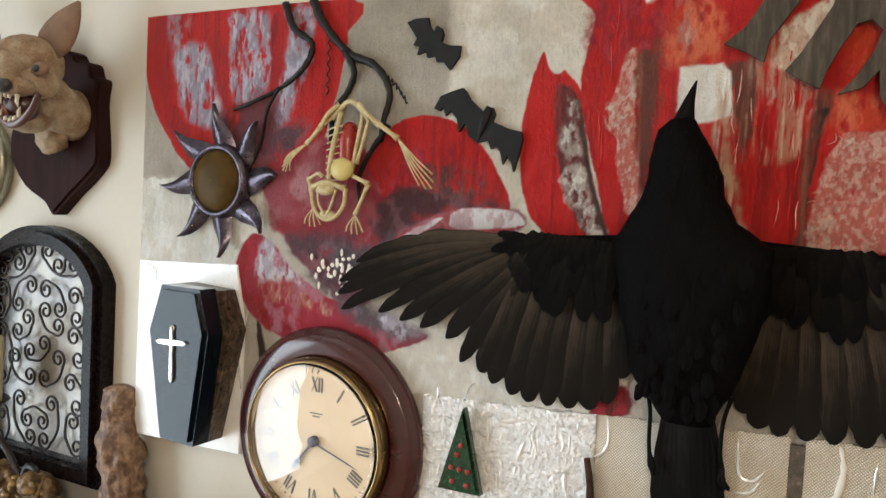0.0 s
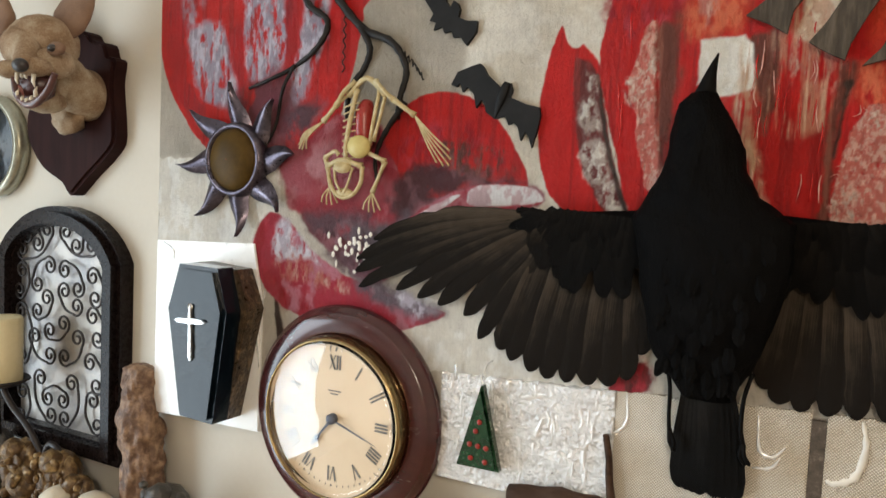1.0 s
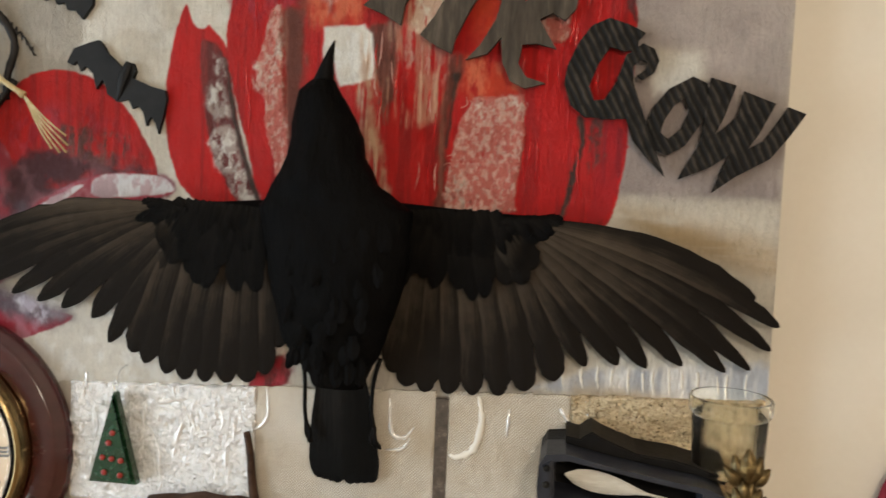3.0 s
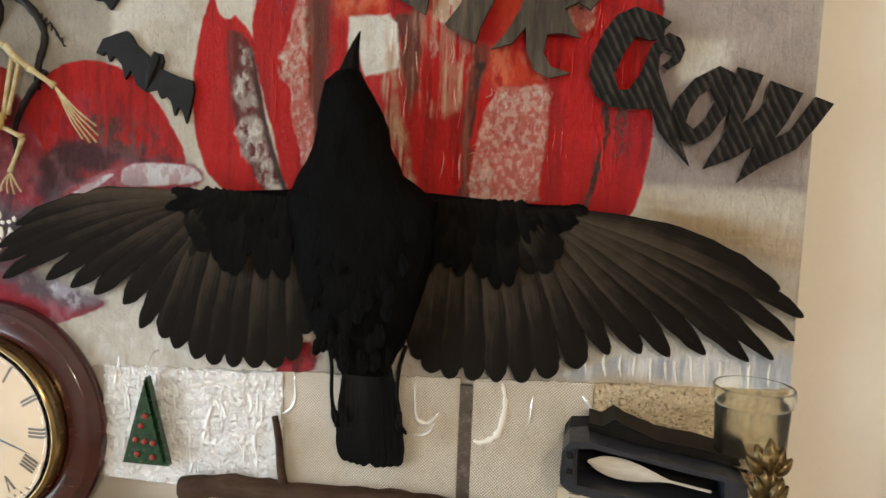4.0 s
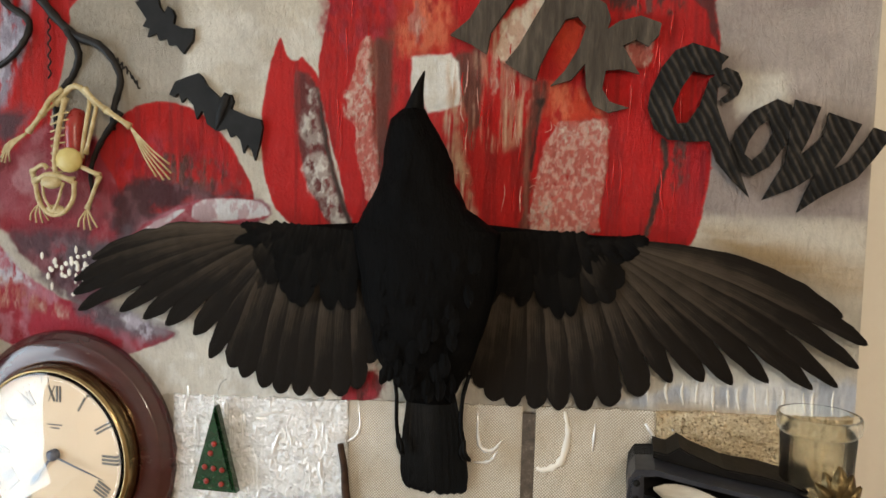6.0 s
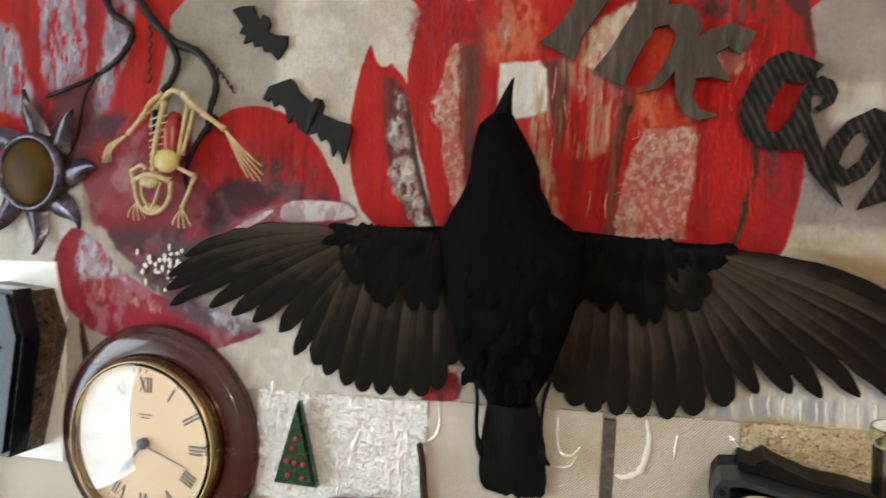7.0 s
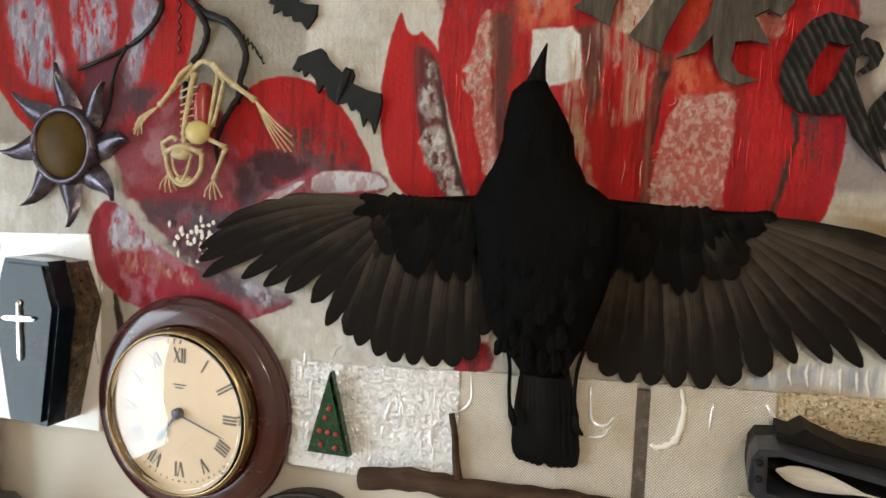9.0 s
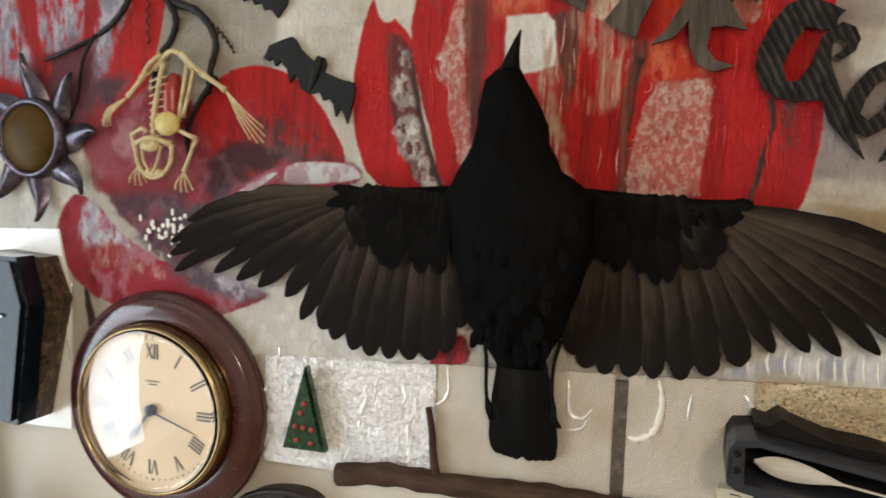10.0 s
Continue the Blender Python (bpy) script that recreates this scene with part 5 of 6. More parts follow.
for s, knee, foot_at in ((-1, (-0.288, Y - 0.006, 1.716), (-0.313, Y, 1.695)), (1, (-0.203, Y - 0.006, 1.720), (-0.176, Y, 1.702))):
    hip = (-0.262, Y - 0.004, 1.744) if s < 0 else (-0.232, Y - 0.004, 1.744)
    bone([hip, (hip[0] + 0.014 * s, Y - 0.008, 1.732), knee], 0.0036)
    bone([(hip[0] + 0.004 * s, Y, 1.734), knee], 0.0026)
    bone([knee, foot_at], 0.0036)
    for k in range(5):
        ang = (k - 2) * 0.085
        dx, dz = (-0.043, -0.040) if s < 0 else (0.056, -0.066)
        ex, ez = dx * math.cos(ang) - dz * math.sin(ang), dx * math.sin(ang) + dz * math.cos(ang)
        bone([foot_at, (foot_at[0] + ex * 0.5, Y - 0.005 - 0.001 * k, foot_at[2] + ez * 0.5 + 0.002), (foot_at[0] + ex * (0.8 + 0.1 * math.cos(k - 2)), Y, foot_at[2] + ez * (0.8 + 0.1 * math.cos(k - 2)))], 0.0012, 1.3)
for s, elbow, wrist in ((-1, (-0.305, Y - 0.004, 1.648), (-0.298, Y, 1.612)), (1, (-0.212, Y - 0.006, 1.645), (-0.232, Y - 0.002, 1.606))):
    bone([(-0.272 + 0.012 * s, Y - 0.004, 1.652), ((-0.272 + elbow[0]) / 2, Y - 0.007, 1.656), elbow], 0.0032)
    bone([elbow, wrist], 0.003)
    for k in range(4):
        bone([wrist, (wrist[0] - 0.009 + 0.006 * k, Y - 0.004, wrist[2] - 0.013), (wrist[0] - 0.014 + 0.0085 * k, Y, wrist[2] - 0.026 + 0.003 * abs(k - 1.5))], 0.0013, 1.2)
skull = [(-0.298, 1.637), (-0.292, 1.612), (-0.276, 1.598), (-0.258, 1.602), (-0.246, 1.618), (-0.245, 1.638)]
bone([(x, Y - 0.008, z) for x, z in skull], 0.0034)
bone([(-0.298, Y - 0.008, 1.637), (-0.272, Y - 0.014, 1.645), (-0.245, Y - 0.008, 1.638)], 0.004)
blob((-0.272, Y - 0.006, 1.604), (0.013, 0.005, 0.006), bm, 3)
bone([(-0.286, Y - 0.010, 1.636), (-0.282, Y - 0.012, 1.618), (-0.274, Y - 0.010, 1.604)], 0.0020)
bone([(-0.258, Y - 0.010, 1.636), (-0.262, Y - 0.012, 1.618), (-0.270, Y - 0.010, 1.604)], 0.0020)
blob((-0.272, Y - 0.012, 1.636), (0.014, 0.007, 0.008), bm)
frog = solo("frog_skeleton", bm, BONE, "yellowed plastic frog skeleton hanging head down from a branch", "skeleton", smooth=True)
solo("yellow_bead", blob((-0.248, Y - 0.012, 1.662), (0.0165, 0.010, 0.0145), sub=3), BONE_YELLOW, "round yellow plastic bead on the frog skeleton", "bead", smooth=True)
bm = tube(open_curve([(-0.252, -0.012, 1.722), (-0.254, -0.016, 1.70), (-0.253, -0.016, 1.672), (-0.255, -0.012, 1.652)]), [0.006, 0.009, 0.010, 0.011, 0.012, 0.012, 0.012, 0.012, 0.012, 0.012, 0.012, 0.011, 0.011, 0.010, 0.009, 0.006], 10)
solo("red_capsule", bm, REDBEAD, "glossy red lozenge inside the frog skeleton", "ornament", smooth=True)

# ---- metal sun ----
sun_piece = thing("metal_sun", (-0.472, 0.0, 1.642), "dark lustred metal sun with curled rays and an amber centre", "wall ornament")
SC = Vector((-0.470, 1.642))
for k in range(8):
    a = math.tau * (k + 0.06) / 8
    d, s = Vector((math.cos(a), math.sin(a))), Vector((-math.sin(a), math.cos(a)))
    bm = bmesh.new()
    rowsv = []
    for i in range(11):
        t = i / 10
        r = 0.040 + 0.068 * t
        w = 0.0235 * (1 - t ** 1.25) * (0.75 + 0.6 * t if t < 0.4 else 1.0) + 0.0006
        c = SC + d * r + s * (0.016 * math.sin(t * 2.6) * t - 0.004)
        row = []
        for j in range(7):
            q = (j - 3) / 3
            p = c + s * q * w
            row.append(bm.verts.new((p.x, -0.017 + 0.011 * abs(q) ** 1.6 * (1 - 0.5 * t) - 0.008 * t * t, p.y)))
        rowsv.append(row)
    for r0, r1 in zip(rowsv, rowsv[1:]):
        for j in range(6):
            bm.faces.new((r0[j], r0[j + 1], r1[j + 1], r1[j]))
    back = bmesh.ops.duplicate(bm, geom=bm.verts[:] + bm.edges[:] + bm.faces[:])
    bmesh.ops.translate(bm, vec=(0, 0.0012, 0), verts=[g for g in back["geom"] if isinstance(g, bmesh.types.BMVert)])
    part("ray", bm, PURPLEMETAL, sun_piece, smooth=True)
part("rim", lathe([(0.044, 0.0), (0.052, 0.004), (0.053, 0.014), (0.050, 0.024), (0.045, 0.025), (0.043, 0.018)], (SC.x, 0.0, SC.y), 48), PURPLEMETAL, sun_piece, "raised dark rim", True)
part("centre", lathe([(0.0445, 0.012), (0.044, 0.020), (0.036, 0.027), (0.024, 0.031), (0.010, 0.033), (0.0005, 0.0333)], (SC.x, 0.0, SC.y), 48), AMBER, sun_piece, "dark amber domed glass", True)

# ---- coffin ----
coffin = thing("coffin_box", (-0.5, 0.0, 1.26), "small black lacquered coffin box with a silver cross", "coffin box")
CF = [(-0.520, 1.494), (-0.449, 1.493), (-0.431, 1.434), (-0.452, 1.277), (-0.514, 1.279), (-0.540, 1.431)]
part("case", plate([(-0.520, 1.494), (-0.442, 1.490), (-0.419, 1.436), (-0.456, 1.275), (-0.514, 1.279), (-0.540, 1.431)], -0.038, -0.0052, 0.002), COFFINSIDE, coffin, "mottled brown lacquered sides")
part("lid", plate(CF, -0.072, -0.037, 0.006), COFFINBLACK, coffin, "glossy black lid")
bm = plate(rounded([(-0.4910, 1.366), (-0.4845, 1.366), (-0.4855, 1.400), (-0.4870, 1.434), (-0.4920, 1.434), (-0.4915, 1.400)], 2), -0.0765, -0.0715, 0.0012)
plate(rounded([(-0.512, 1.4135), (-0.467, 1.4155), (-0.467, 1.4215), (-0.512, 1.4195)], 2), -0.077, -0.0716, 0.0012, bm)
lathe([(0.0035, 0.0), (0.0048, 0.0016), (0.0035, 0.003), (0.0022, 0.0016), (0.0035, 0.0)], (-0.4895, -0.0725, 1.437), 16, bm)
part("cross", bm, SILVERMETAL, coffin, "polished silver cross")

# ---- clock ----
HX, HZ = -0.272, 1.311
clock = thing("wall_clock", (HX, 0.0, HZ), "round mahogany wall clock with brass bezel and cream dial", "clock")
part("case", lathe([(0.10, -0.001), (0.141, -0.001), (0.1455, 0.004), (0.146, 0.010), (0.143, 0.016), (0.138, 0.019), (0.1365, 0.022), (0.134, 0.0245), (0.112, 0.027), (0.1095, 0.026), (0.1085, 0.020), (0.10, 0.018)], (HX, 0, HZ), 96), MAHOGANY, clock, "turned dark mahogany case", True)
part("bezel", lathe([(0.1085, 0.020), (0.109, 0.030), (0.1075, 0.036), (0.1065, 0.041), (0.1045, 0.0445), (0.1025, 0.045), (0.1015, 0.043), (0.1012, 0.034)], (HX, 0, HZ), 96), BRASS, clock, "polished brass bezel", True)
dial = part("dial", lathe([(0.1014, 0.0320), (0.06, 0.0325), (0.0005, 0.0325)], (HX, 0, HZ), 72), DIAL, clock, "aged cream dial")
pane = part("glass", lathe([(0.1016, 0.0435), (0.092, 0.0467), (0.075, 0.0501), (0.05, 0.0528), (0.025, 0.0541), (0.0002, 0.0545)], (HX, 0, HZ), 72, bm=lathe([(0.0002, 0.0533), (0.025, 0.0529), (0.05, 0.0516), (0.075, 0.0489), (0.092, 0.0455), (0.1016, 0.0423), (0.1016, 0.0434)], (HX, 0, HZ), 72)), CLEAR, clock, "domed clear glass", True)
pane.visible_shadow = False


def stroke(bm, hour, a, b, width):
    """A bar of ink from a to b, each (along the rim, out from the hub)."""
    ang = math.radians(90 - 30 * hour)
    out, side = Vector((math.cos(ang), math.sin(ang))), Vector((math.sin(ang), -math.cos(ang)))
    p, q = (Vector((HX, HZ)) + out * r + side * s for s, r in (a, b))
    n = Vector((-(q - p).y, (q - p).x)).normalized() * width / 2
    plate([p - n, q - n, q + n, p + n], -0.0331, -0.0324, bm=bm)


for hour, text in enumerate(("I", "II", "III", "IIII", "V", "VI", "VII", "VIII", "IX", "X", "XI", "XII"), 1):
    bm = bmesh.new()
    sizes = {"I": 0.0044, "V": 0.0105, "X": 0.0105}
    at = -sum(sizes[c] for c in text) / 2
    for c in text:
        w = sizes[c]
        m = at + w / 2
        if c == "I":
            stroke(bm, hour, (m, 0.064), (m, 0.083), 0.0026)
        elif c == "V":
            stroke(bm, hour, (at + 0.001, 0.083), (m, 0.064), 0.0026)
            stroke(bm, hour, (at + w - 0.001, 0.083), (m, 0.064), 0.0011)
        else:
            stroke(bm, hour, (at + 0.001, 0.083), (at + w - 0.001, 0.064), 0.0026)
            stroke(bm, hour, (at + w - 0.001, 0.083), (at + 0.001, 0.064), 0.0011)
        at += w
    part("numeral", bm, INK, dial)
bm = bmesh.new()
for k in range(60):
    stroke(bm, k / 5, (0, 0.088), (0, 0.0905), 0.0012 if k % 5 else 0.0024)
part("minute_track", bm, INK, dial)
bm = bmesh.new()
for k, w in ((0.036, 0.020), (0.032, 0.012)):
    stroke(bm, 12, (-w / 2, k), (w / 2, k), 0.0016)
part("maker_mark", bm, INK, dial)
for hour, length, width, y in ((7.3, 0.056, 0.0040, -0.036), (3.6, 0.074, 0.0026, -0.038)):
    ang = math.radians(90 - 30 * hour)
    out, side = Vector((math.cos(ang), math.sin(ang))), Vector((math.sin(ang), -math.cos(ang)))
    c = Vector((HX, HZ))
    shape = [c - out * 0.008 + side * width * 0.5, c + out * length * 0.55 + side * width * 0.35, c + out * length * 0.68 + side * width * (1.1 if hour > 5 else 0.35), c + out * length, c + out * length * 0.68 - side * width * (1.1 if hour > 5 else 0.35), c + out * length * 0.55 - side * width * 0.35, c - out * 0.008 - side * width * 0.5]
    part("hour_hand" if hour > 5 else "minute_hand", plate(shape, y - 0.0008, y), BLUED, clock, "blued steel hand")
part("hub", lathe([(0.007, 0.0325), (0.007, 0.040), (0.004, 0.0415), (0.0003, 0.042)], (HX, 0, HZ), 20), BLUED, clock, smooth=True)

# ---- tree ornament ----
tree = thing("tree_ornament", (-0.068, 0.0, 1.29), "green glazed clay tree ornament with red dots on a wire", "tree ornament")
TT, TL, TR = Vector((-0.068, 1.388)), Vector((-0.097, 1.284)), Vector((-0.041, 1.285))
part("slab", plate([TT + (TR - TT) * 0.03, TR, TL, TT + (TL - TT) * 0.03], -0.024, -0.012, 0.003), GREENGLASS, tree, "glossy green slab")
for u, v in ((0.45, 0.55), (0.56, 0.40), (0.72, 0.25), (0.73, 0.52), (0.74, 0.78), (0.88, 0.34), (0.9, 0.72)):
    p = TT.lerp(TL, u).lerp(TT.lerp(TR, u), v)
    part("red_dot", blob((p.x, -0.0248, p.y), (0.0034, 0.0022, 0.0034)), REDBEAD, tree, smooth=True)
part("wire_hook", tube(open_curve([(TT.x, -0.018, TT.y - 0.002), (TT.x - 0.0035, -0.018, TT.y + 0.006), (TT.x, -0.018, TT.y + 0.010), (TT.x + 0.003, -0.018, TT.y + 0.006), (TT.x, -0.018, TT.y + 0.004)]), 0.0008, 6), SILVERMETAL, tree, smooth=True)
part("wire_hook", tube(open_curve([(TT.x, -0.018, TT.y + 0.008), (TT.x + 0.001, -0.010, TT.y + 0.02), (TT.x + 0.004, -0.002, TT.y + 0.024), (TT.x + 0.004, 0.001, TT.y + 0.022)]), 0.0007, 6), SILVERMETAL, tree, smooth=True)

# ---- stick ----
stick = thing("wooden_stick", (0.15, 0.0, 1.275), "dead brown stick fixed along the foot of the canvas", "stick")
ends = [(-0.028, 1.261), (0.034, 1.269), (0.100, 1.271), (0.163, 1.273), (0.225, 1.275), (0.286, 1.276), (0.333, 1.277)]
pts = open_curve([(x, -0.012, z - 0.003 + 0.0015 * math.sin(i * 2.1)) for i, (x, z) in enumerate(ends)], 5)
part("stem", tube(pts, [0.0135 * (1 - 0.2 * i / len(pts)) * (1 + 0.07 * math.sin(i * 1.7) + 0.05 * math.sin(i * 4.1)) for i in range(len(pts))], 14), BARK, stick, "brown bark", True)
side = [(0.092, 1.275), (0.088, 1.301), (0.086, 1.326), (0.081, 1.352)]
part("side_twig", tube(open_curve([(x, -0.011, z) for x, z in side]), [0.0058, 0.0052, 0.005, 0.0048, 0.0046, 0.0046, 0.0044, 0.0044, 0.0042, 0.004, 0.004, 0.004, 0.004, 0.0038, 0.0038, 0.0036], 10), BARK, stick, smooth=True)
part("side_twig", tube([(0.075, -0.014, 1.268), (0.073, -0.018, 1.258)], [0.003, 0.0012], 8), BARK, stick, smooth=True)

# ---- open box with a feather, its label, and the jar ----
def ring_with_hole(outer, inner):
    o, c = [Vector(p) for p in outer], [Vector(p) for p in inner]
    return o + [o[0] + Vector((1e-4, 1e-4))] + list(reversed(c)) + [c[-1] + Vector((1e-4, -1e-4))]


coffer = thing("open_case", (0.48, 0.0, 1.31), "open blue grey wooden case hung aslant on the canvas", "case")
OUT = [(0.393, 1.352), (0.394, 1.373), (0.400, 1.383), (0.418, 1.385), (0.460, 1.377), (0.508, 1.370), (0.541, 1.366), (0.557, 1.360), (0.560, 1.343), (0.556, 1.322), (0.510, 1.322), (0.456, 1.329), (0.429, 1.331), (0.402, 1.336), (0.394, 1.342)]
INN = [(0.408, 1.377), (0.420, 1.379), (0.465, 1.372), (0.508, 1.365), (0.538, 1.361), (0.541, 1.334), (0.499, 1.334), (0.450, 1.338), (0.409, 1.343)]
part("rim", plate(ring_with_hole(OUT, INN), -0.085, -0.012), BLUEGREY, coffer, "blue grey painted rim")
part("back", plate(OUT, -0.040, -0.006), BLACKWOOD, coffer, "black inside")
part("lid", plate([(0.417, 1.386), (0.417, 1.393), (0.430, 1.391), (0.441, 1.399), (0.450, 1.394), (0.483, 1.382), (0.516, 1.379), (0.541, 1.374), (0.564, 1.367), (0.562, 1.360), (0.541, 1.3665), (0.508, 1.3705), (0.460, 1.3775), (0.419, 1.3855)], -0.056, -0.006, 0.0015), BLACKWOOD, coffer, "black edge of the lid")
part("end_block", plate([(0.396, 1.344), (0.397, 1.373), (0.405, 1.378), (0.4065, 1.342)], -0.089, -0.0845, 0.001), BLUEGREY, coffer)
for z in (1.372, 1.357):
    part("bolt", lathe([(0.0032, 0.0), (0.0032, 0.0015), (0.002, 0.0025), (0.0003, 0.0028)], (0.4015, -0.0888, z), 12), BLACKWOOD, coffer, smooth=True)
bm = bmesh.new()
a, b = (Vector(p) for p in [(0.418, 1.358), (0.531, 1.341)])
for i in range(13):
    t = i / 12
    w = 0.0105 * math.sin(math.pi * min(1, t * 1.45) ** 0.7) if t < 0.66 else 0.0012
    p = a.lerp(b, t)
    n = Vector((-(b - a).y, (b - a).x)).normalized() * max(w, 0.0012)
    for s in (-1, 0, 1):
        bm.verts.new((p.x + n.x * s, -0.060 - (0.004 if s == 0 else 0.0), p.y + n.y * s))
bm.verts.ensure_lookup_table()
for i in range(12):
    for s in range(2):
        bm.faces.new([bm.verts[k] for k in (3 * i + s, 3 * i + s + 1, 3 * i + s + 4, 3 * i + s + 3)])
solo("white_feather", bm, PLUME, "single white feather lying in an open case", "feather", smooth=True)
card = thing("label_card", (0.45, 0.0, 1.28), "ivory paper card with dark lines under the open case", "card")
part("paper", plate([(0.390, 1.309), (0.423, 1.309), (0.500, 1.304), (0.497, 1.279), (0.391, 1.272)], -0.0125, -0.002), PAPER, card)
for k in range(4):
    row = [(0.402, 1.305), (0.413, 1.304)]
    part("text_bar", plate([(row[0][0], row[0][1] - 0.005 * k), (row[1][0], row[1][1] - 0.005 * k - 0.0002), (row[1][0], row[1][1] - 0.005 * k - 0.0014), (row[0][0], row[0][1] - 0.005 * k - 0.0012)], -0.0131, -0.0124), INK, card)
for k in range(2):
    row = [(0.424, 1.307), (0.492, 1.301)]
    part("text_bar", plate([(row[0][0], row[0][1] - 0.007 * k), (row[1][0], row[1][1] - 0.007 * k), (row[1][0], row[1][1] - 0.007 * k - 0.003), (row[0][0], row[0][1] - 0.007 * k - 0.003)], -0.0132, -0.0124), BLACKWOOD, card)
jar = thing("glass_jar", (0.565, -0.042, 1.368), "clear dusty glass jar standing on the black case", "jar")
part("vessel", lathe([(0.0005, 0.001), (0.029, 0.001), (0.0315, 0.004), (0.0325, 0.030), (0.0335, 0.054), (0.0318, 0.054), (0.0300, 0.008), (0.0005, 0.006)], (0.565, -0.042, 1.368), 48, up=True), JARGLASS, jar, smooth=True).visible_shadow = False
part("rim", lathe([(0.0330, 0.0545), (0.0362, 0.057), (0.0370, 0.061), (0.0370, 0.069), (0.0360, 0.0715), (0.0345, 0.0715), (0.0338, 0.069), (0.0336, 0.060), (0.0322, 0.0545), (0.0330, 0.0545)], (0.565, -0.042, 1.368), 48, up=True), JARGLASS, jar, "thick glass rim", True).visible_shadow = False
gilt = thing("gilt_leaves", (0.576, -0.090, 1.33), "tarnished gilt leaf spray in front of a glass jar", "ornament")
for k in range(11):
    tier, turn = k % 2, (-0.95 + 0.19 * k) * (1.0 if k % 2 else 0.75)
    size = 0.92 - 0.30 * abs(turn) + 0.10 * tier
    bm = bmesh.new()
    rowsv = []
    for i in range(9):
        t = i / 8
        w = 0.0066 * size * math.sin(math.pi * min(0.98, 0.08 + 0.92 * t)) ** 0.8 + 0.0004
        rowsv.append([bm.verts.new((q * w, -0.004 * math.sin(math.pi * t) + 0.0035 * abs(q), 0.030 * size * t)) for q in (-1, -0.5, 0, 0.5, 1)])
    for r0, r1 in zip(rowsv, rowsv[1:]):
        for j in range(4):
            bm.faces.new((r0[j], r0[j + 1], r1[j + 1], r1[j]))
    back = bmesh.ops.duplicate(bm, geom=bm.verts[:] + bm.edges[:] + bm.faces[:])
    bmesh.ops.translate(bm, vec=(0, 0.0012, 0), verts=[g for g in back["geom"] if isinstance(g, bmesh.types.BMVert)])
    bmesh.ops.rotate(bm, cent=(0, 0, 0), matrix=Matrix.Rotation(turn, 3, "Y"), verts=bm.verts)
    bmesh.ops.translate(bm, vec=(0.573 + 0.004 * turn, -0.092 + 0.003 * tier - 0.002 * (k % 3), 1.354 + 0.022 * tier - 0.006 * abs(turn)), verts=bm.verts)
    part("leaf", bm, GOLDLEAFMETAL, gilt, smooth=True)
part("stem", tube([(0.578, -0.087, 1.325), (0.575, -0.087, 1.385)], 0.002), GOLDLEAFMETAL, gilt)
part("foot", blob((0.580, -0.0885, 1.328), (0.012, 0.006, 0.008), sub=2), GOLDLEAFMETAL, gilt, smooth=True)
solo("maroon_cushion", blob((0.802, 0.018, 1.325), (0.082, 0.016, 0.075), sub=4, rough=0.06), MAROON, "soft maroon plush pad hung on the wall", "cushion", smooth=True)
plaque = thing("pierced_plaque", (-0.10, WALL_Y, 1.17), "black pierced iron plaque hung on the wall under the clock", "plaque")
hole = [(-0.100, 1.200)][0]
eye = [(hole[0] + 0.014 * math.cos(k * math.tau / 14), hole[1] + 0.012 * math.sin(k * math.tau / 14)) for k in range(14)]
shape = rounded([(-0.198, 1.148), (-0.186, 1.179), (-0.161, 1.203), (-0.125, 1.215), (-0.085, 1.216), (-0.061, 1.202), (-0.053, 1.174), (-0.084, 1.142), (-0.165, 1.127)], 3)
part("plate", plate(ring_with_hole(shape, eye), 0.004, WALL_Y - 0.001), IRON, plaque, "black iron plate")
part("raised_rim", tube([(x, 0.004, z) for x, z in shape] + [(shape[0][0], 0.004, shape[0][1])], 0.004, 6), IRON, plaque, smooth=True)

# ---- dog trophy ----
trophy = thing("animal_trophy", (-0.86, WALL_Y, 1.576), "tan dog head trophy with open jaws on a dark wooden shield", "trophy")
SH = [(-0.858, 1.575), (-0.881, 1.597), (-0.933, 1.622), (-0.967, 1.665), (-0.971, 1.709), (-0.947, 1.761), (-0.942, 1.819), (-0.874, 1.848), (-0.820, 1.842), (-0.806, 1.829), (-0.776, 1.822), (-0.767, 1.802), (-0.751, 1.794), (-0.756, 1.757), (-0.748, 1.676), (-0.764, 1.647), (-0.813, 1.609), (-0.838, 1.588)]
part("shield", plate(rounded(SH, 3), 0.004, WALL_Y - 0.001, 0.005), SHIELDWOOD, trophy, "dark stained wooden shield")
def P3(y, p):
    return Vector((p[0][0], y, p[0][1]))
neck0, neck1 = P3(-0.005, [(-0.807, 1.742)]), P3(-0.075, [(-0.789, 1.767)])
skullc = P3(-0.095, [(-0.795, 1.791)])
nose_at = P3(-0.165, [(-0.729, 1.758)])
jaw_at = P3(-0.130, [(-0.756, 1.703)])
eye_r, eye_l = P3(-0.140, [(-0.706, 1.786)]), P3(-0.140, [(-0.813, 1.789)])
ear_base, ear_tip = P3(-0.075, [(-0.764, 1.824)]), P3(-0.050, [(-0.729, 1.902)])
ear2_base, ear2_tip = P3(-0.075, [(-0.899, 1.835)]), P3(-0.055, [(-1.043, 1.929)])
bm = bmesh.new()
tube(open_curve([neck0 + Vector((0, 0.012, -0.006)), neck0.lerp(neck1, 0.5) + Vector((0.004, 0, -0.006)), neck1 + Vector((0.006, 0, 0)), skullc], 5), [0.040, 0.040, 0.039, 0.038, 0.037, 0.036, 0.036, 0.036, 0.036, 0.036, 0.037, 0.038, 0.038, 0.038, 0.038, 0.038], 20, bm)
